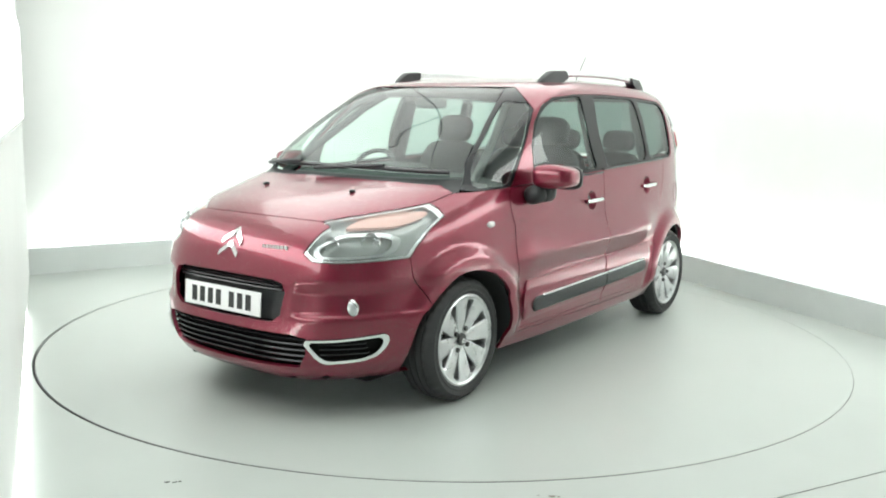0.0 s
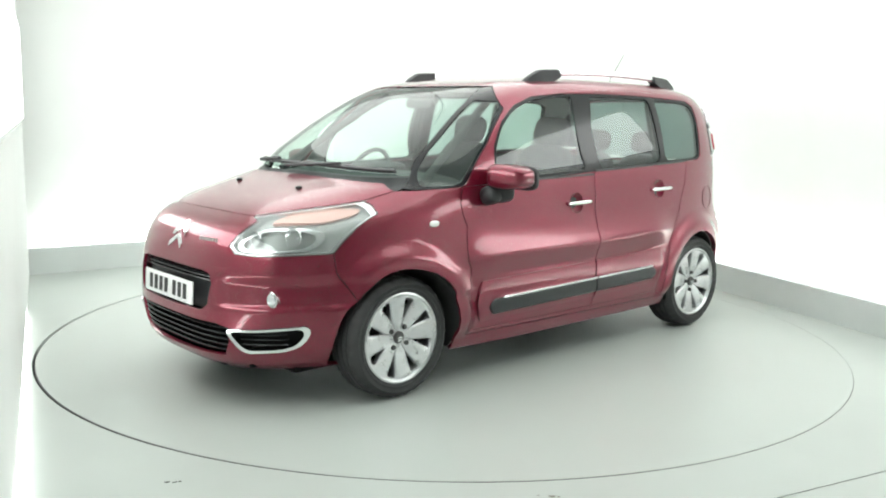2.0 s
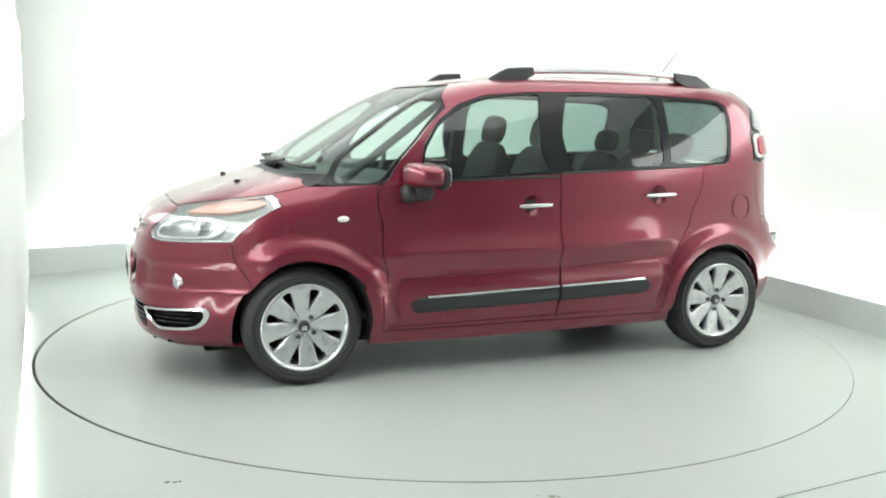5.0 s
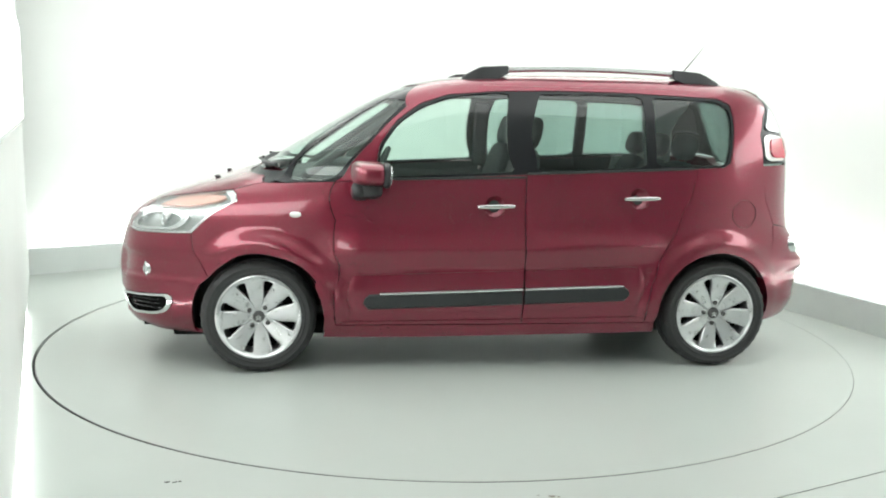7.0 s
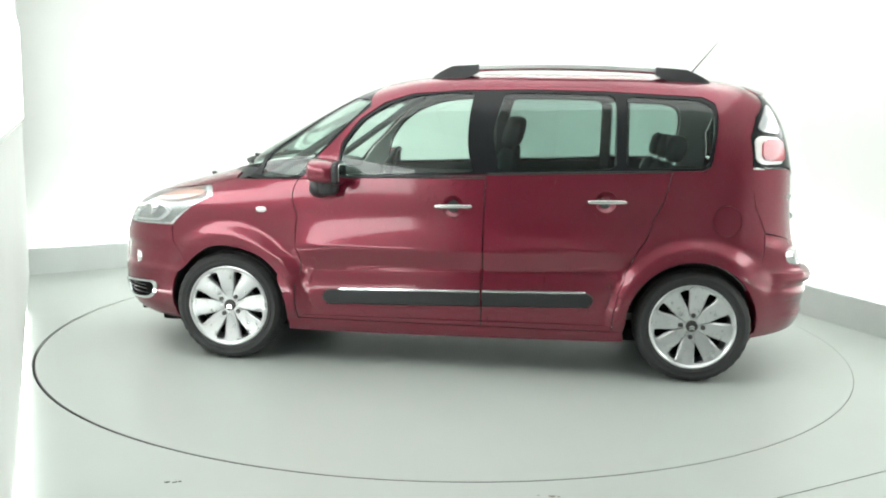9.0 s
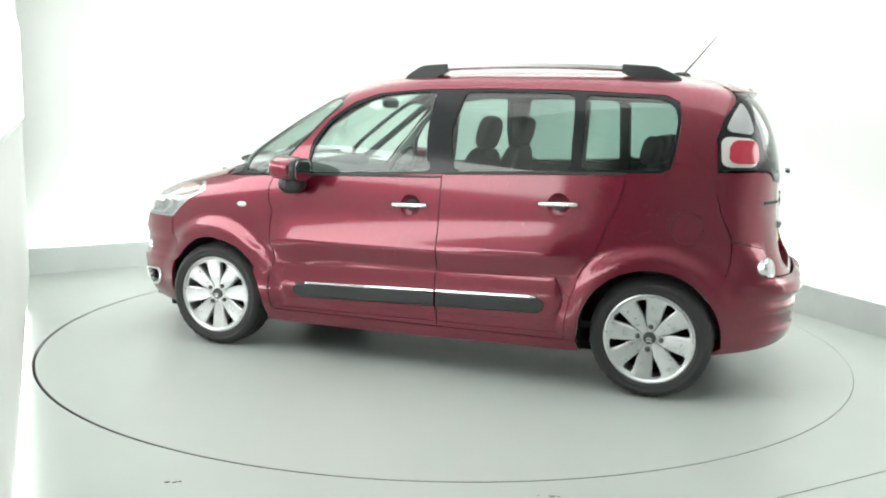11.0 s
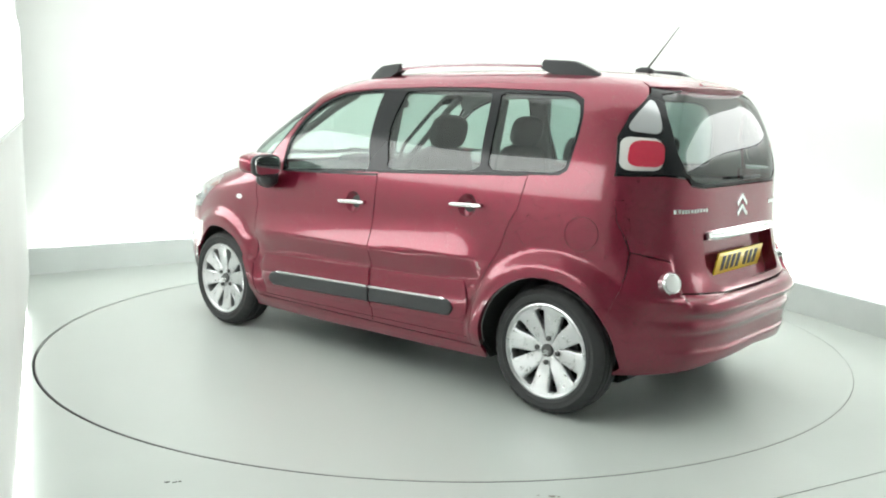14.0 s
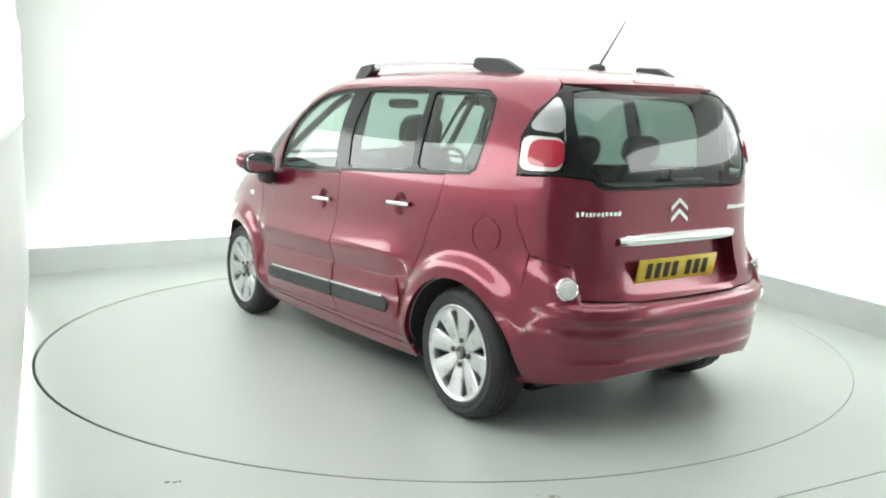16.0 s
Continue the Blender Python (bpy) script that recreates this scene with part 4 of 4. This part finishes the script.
rise = lambda x: -.028 * x
for i, s in enumerate((1, -1)):
    a = part("side_moulding", moulding(.715, -.143, .372, .458, .022, True, False, s, rise), BLACK, front_door[i], "black plastic side moulding")
    part("chrome_trim", moulding(.635, -.143, .452, .468, .028, True, False, s, rise), CHROME, a, "chrome trim line")
    b = part("side_moulding", moulding(-.157, -.742, .372, .458, .022, False, True, s, rise), BLACK, rear_door[i], "black plastic side moulding")
    part("chrome_trim", moulding(-.157, -.705, .452, .468, .028, False, True, s, rise), CHROME, b, "chrome trim line")
    part("raised_surround", moulding(.80, -.143, .345, .560, .012, True, False, s, rise), PAINT, front_door[i])
    part("raised_surround", moulding(-.157, -.83, .345, .560, .012, False, True, s, rise), PAINT, rear_door[i])
    part("sill_crease", moulding(.84, -.143, .283, .292, .006, True, False, s, lambda x: -.01 * x), PAINT, front_door[i])
    part("sill_crease", moulding(-.157, -.82, .283, .292, .006, False, True, s, lambda x: -.01 * x), PAINT, rear_door[i])
    part("window_seal", moulding(.63, -.15, 1.050, 1.062, .006, True, False, s, lambda x: .0 - .024 * (x - .25)), BLACK, front_door[i])
    part("window_seal", moulding(-.165, -1.12, 1.095, 1.107, .006, False, True, s, lambda x: -.040 * (x + .6)), BLACK, rear_door[i])
    # side repeater
    y = skin(psi_x(1.073, .857), .857)[1]
    part("side_repeater", blob((1.073, s * y, .857), (.062, .022, .032), 2.2, 20, 10), WHITE_LENS, car, "small white oval side indicator")
    # mirror
    mirror = part("door_mirror", blob((.690, s * .962, 1.085), (.175, .222, .130), 3.6, 28, 16, shape=lambda x, y, z: (x * (1 - .15 * y * s) - .12 * y * s, y, z * (1 - .12 * abs(y) - .12 * y * s) + .05 * x)), PAINT, car, "ruby red door mirror with black underside")
    part("mirror_base", blob((.680, s * .892, 1.008), (.12, .10, .12), 2.8, 28, 16, shape=lambda x, y, z: (x * (1 - .15 * y * s) - .12 * y * s, y, z * (1 - .1 * abs(y)))), BLACK, mirror)
    part("mirror_foot", blob((.735, s * .865, .99), (.10, .12, .10), 2.6, 20, 12, Matrix.Translation((.735, s * .865, .99)) @ pose(0, 0, 0, s * 20, 0, 0) @ Matrix.Translation((-.735, -s * .865, -.99))), BLACK, mirror)
    part("mirror_frame", blob((.607, s * .965, 1.078), (.045, .205, .128), 3.4, 24, 12), BLACK, mirror)
    part("mirror_glass", blob((.585, s * .966, 1.079), (.008, .175, .104), 4, 24, 10), CHROME, mirror, "mirror glass")
    # roof rail: two black feet and a bright bar
    rail = new("roof_rail")
    rail.parent = car
    tagged(rail, "satin aluminium roof rail with black feet")
    top = lambda x: 1.600 + .068 - .030 * ((x + .55) / .75) ** 2
    def yrail(x):
        return .568 - .05 * ((x + .5) / .8) ** 2
    bar = bmesh.new()
    rows = []
    for x in np.linspace(-.03, -1.08, 24):
        rows.append([bar.verts.new((x, s * (yrail(x) + a), top(x) + b)) for a, b in ((-.018, -.022), (.012, -.030), (.020, -.018), (.016, .002), (0, .008), (-.018, .002))])
    for p, q in zip(rows, rows[1:]):
        for k in range(6):
            bar.faces.new((p[k], p[(k + 1) % 6], q[(k + 1) % 6], q[k]))
    bar.faces.new(rows[0]), bar.faces.new(rows[-1])
    part("rail_bar", bar, SATIN, rail)
    for x0, x1 in ((.185, -.085), (-1.345, -1.035)):
        ft = bmesh.new()
        rows = []
        for f in np.linspace(0, 1, 14):
            x = x0 + (x1 - x0) * f
            g = min(1, f * 2.2) ** .55
            zt, zb = 1.572 + (top(x) + .010 - 1.572) * g, 1.556 + (top(x) - .032 - 1.556) * max(0, (f - .45) / .55)
            hw = .012 + .014 * g
            rows.append([ft.verts.new((x, s * (yrail(x) + a), z)) for a, z in ((-hw, zb), (hw + .012, zb - .004), (hw + .004, (zb + zt) / 2), (hw * .8, zt - .004), (0, zt), (-hw, zt - .006))])
        for p, q in zip(rows, rows[1:]):
            for k in range(6):
                ft.faces.new((p[k], p[(k + 1) % 6], q[(k + 1) % 6], q[k]))
        ft.faces.new(rows[0]), ft.faces.new(rows[-1])
        part("rail_foot", ft, BLACK, rail)

# aerial
aer = part("aerial_base", blob((-1.27, 0, 1.622), (.11, .05, .06), 2.4, 20, 10), BLACK, car, "black roof aerial")
part("aerial_rod", tube([(-1.275, 0, 1.63), (-1.325, 0, 1.69), (-1.39, 0, 1.77), (-1.45, 0, 1.845)], .0055, 8, .3), BLACK, aer)

# wipers
for y0, y1, yp in ((.62, -.05, .10), (.02, -.62, -.52)):
    bm = bmesh.new()
    rows = []
    for y in np.linspace(y0, y1, 20):
        z = 1.098 + .012 * abs(y - y0)
        x, yy, zz = skin(psi_y(y, z), z)
        n = normal_at(psi_y(y, z), z)
        c = Vector((x, yy, zz)) + Vector(n) * .014
        rows.append([bm.verts.new(c + Vector(o)) for o in ((-.008, 0, -.012), (.012, 0, -.010), (.016, 0, .004), (-.004, 0, .012))])
    for p, q in zip(rows, rows[1:]):
        for i in range(4):
            bm.faces.new((p[i], p[(i + 1) % 4], q[(i + 1) % 4], q[i]))
    bm.faces.new(rows[0]), bm.faces.new(rows[-1])
    wp = part("wiper", bm, BLACK, car, "black wiper resting at the foot of the windscreen")
    mid = (y0 + y1) / 2
    pts = []
    for f in np.linspace(0, 1, 8):
        y = mid + (yp - .25 - mid) * f
        z = 1.106 - .034 * f
        x, yy, zz = skin(psi_y(y, z), z)
        n = normal_at(psi_y(y, z), z)
        pts.append((x + n[0] * .03, yy, zz + n[2] * .03))
    part("wiper_arm", tube(pts, .009, 8), BLACK, wp)
for s in (1, -1):
    z = 1.01
    x, y, z = skin(psi_y(s * .30, z), z)
    part("washer_jet", blob((x, y, z + .006), (.035, .022, .018), 2.5, 14, 8), BLACK, car)
part("rear_wiper", boxed((-1.875, -.10, 1.118), (-1.852, .10, 1.134), .006), BLACK, tailgate, "black rear wiper")
x, y, z = skin(psi_x(-1.42, .87), .87)
n = Vector(normal_at(psi_x(-1.42, .87), .87))
ring = lathe([(.077, -.004), (.0785, .0022), (.080, -.004)], 48, Matrix.Translation((x, y, z)) @ n.to_track_quat("Y", "Z").to_matrix().to_4x4(), closed=True)
part("fuel_flap", ring, PAINT_IN, car, "round fuel filler flap outline")

# ---- cabin ----
part("dashboard", blob((.93, 0, .93), (.62, 1.46, .30), 4, 40, 14, shape=lambda x, y, z: (x, y, z - .25 * (x > 0) * x)), TRIM, car, "charcoal dashboard")
part("instrument_hood", blob((.80, 0, 1.085), (.22, .36, .07), 3), TRIM, car)
part("cabin_floor", boxed((-1.55, -.68, .30), (1.0, .68, .34)), TRIM, car)
part("load_floor", boxed((-1.68, -.60, .34), (-1.22, .62, .68), .02), TRIM, car)
part("parcel_shelf", boxed((-1.72, -.60, 1.045), (-1.25, .60, 1.065), .008), TRIM, car)
for s in (1, -1):
    part("door_card", blob((-.03, s * .775, .70), (1.66, .06, .62), 6, 40, 12), TRIM, car)
    part("rear_side_trim", blob((-1.36, s * .66, .84), (.46, .10, .48), 4, 24, 12), TRIM, car)
    for x0, x1 in ((-.10, -.20), (-.83, -.90)):
        bm = boxed((x1, -.02, 0), (x0, .02, .45), .01, 1, Matrix.Translation((0, s * .775, 1.04)) @ pose(0, 0, 0, s * 15, 0, 0))
        part("pillar_trim", bm, TRIM, car)
    part("grab_pillar", tube([(1.04, s * .67, 1.04), (.80, s * .61, 1.21), (.50, s * .52, 1.42), (.36, s * .47, 1.50)], .022, 10), TRIM, car)
wheel_m = pose(.60, -.38, 1.00, 0, -28, 0)
sw = part("steering_wheel", lathe([(.185 + .014 * math.cos(a), .014 * math.sin(a)) for a in np.linspace(0, 6.2832, 11)[:-1]], 40, wheel_m, True, axis="x"), TRIM, car, "black steering wheel")
bm = boxed((-.012, -.18, -.02), (.012, .18, .02), .006, 1, wheel_m)
box(bm, (-.012, -.02, -.18), (.012, .02, 0), .006, 1, wheel_m)
part("steering_boss", bm, TRIM, sw)
part("steering_pad", blob((0, 0, 0), (.06, .16, .13), 3, 20, 10, wheel_m), TRIM, sw)
part("rear_view_mirror", blob((.50, 0, 1.455), (.03, .23, .065), 3.5, 20, 10), TRIM, car)


def seat_at(x, y, top, head, width):
    st = new("seat")
    st.parent = car
    st.location = (x, y, 0)
    tagged(st, "dark grey cloth car seat")
    part("cushion", blob((.20, 0, .57), (.52, width, .20), 4, 28, 12), CLOTH, st)
    lean = pose(-.05, 0, .58, 0, -14, 0)
    h = top - .55
    part("backrest", blob((0, 0, h / 2), (.15, width, h), 4.5, 28, 16, lean, shape=lambda a, b, c: (a * (1 - .25 * max(c, 0)), b * (1 - .14 * max(c, 0) ** 2), c)), CLOTH, st)
    part("headrest", blob((.005, 0, h + .085), (.10, min(.27, width * .58), head), 3, 24, 12, lean), CLOTH, st)
    for k in (-.06, .06):
        part("headrest_post", tube([lean @ Vector((0, k, h - .05)), lean @ Vector((0, k, h + .04))], .006, 8), CHROME, st)
    return st


for y in (.37, -.37):
    seat_at(-.05, y, 1.20, .19, .50)
for y, w in ((.43, .42), (0, .38), (-.43, .42)):
    seat_at(-.98, y, 1.13, .15, w)


# ---- what moves ----
def motions():
    turn = [(0, -125.63), (.5, -127.74), (1, -130.89), (1.5, -134.4), (2, -137.95), (3, -144.85), (4, -151.85), (6.5, -169.2), (9, -186.4), (11.5, -203.5), (13, -213.8), (14.5, -224.3), (16, -234.9)]
    rows, spin = [], []
    for t, a in turn:
        c, s = math.cos(radians(a)), math.sin(radians(a))
        rows.append((t, pose(-.1508 * c - .1194 * s, -.1508 * s + .1194 * c, 0, 0, 0, a)))
        spin.append((t, pose(0, 0, 0, 0, 0, a + 180)))
    walk(car, rows)
    walk(turntable, spin)


motions()
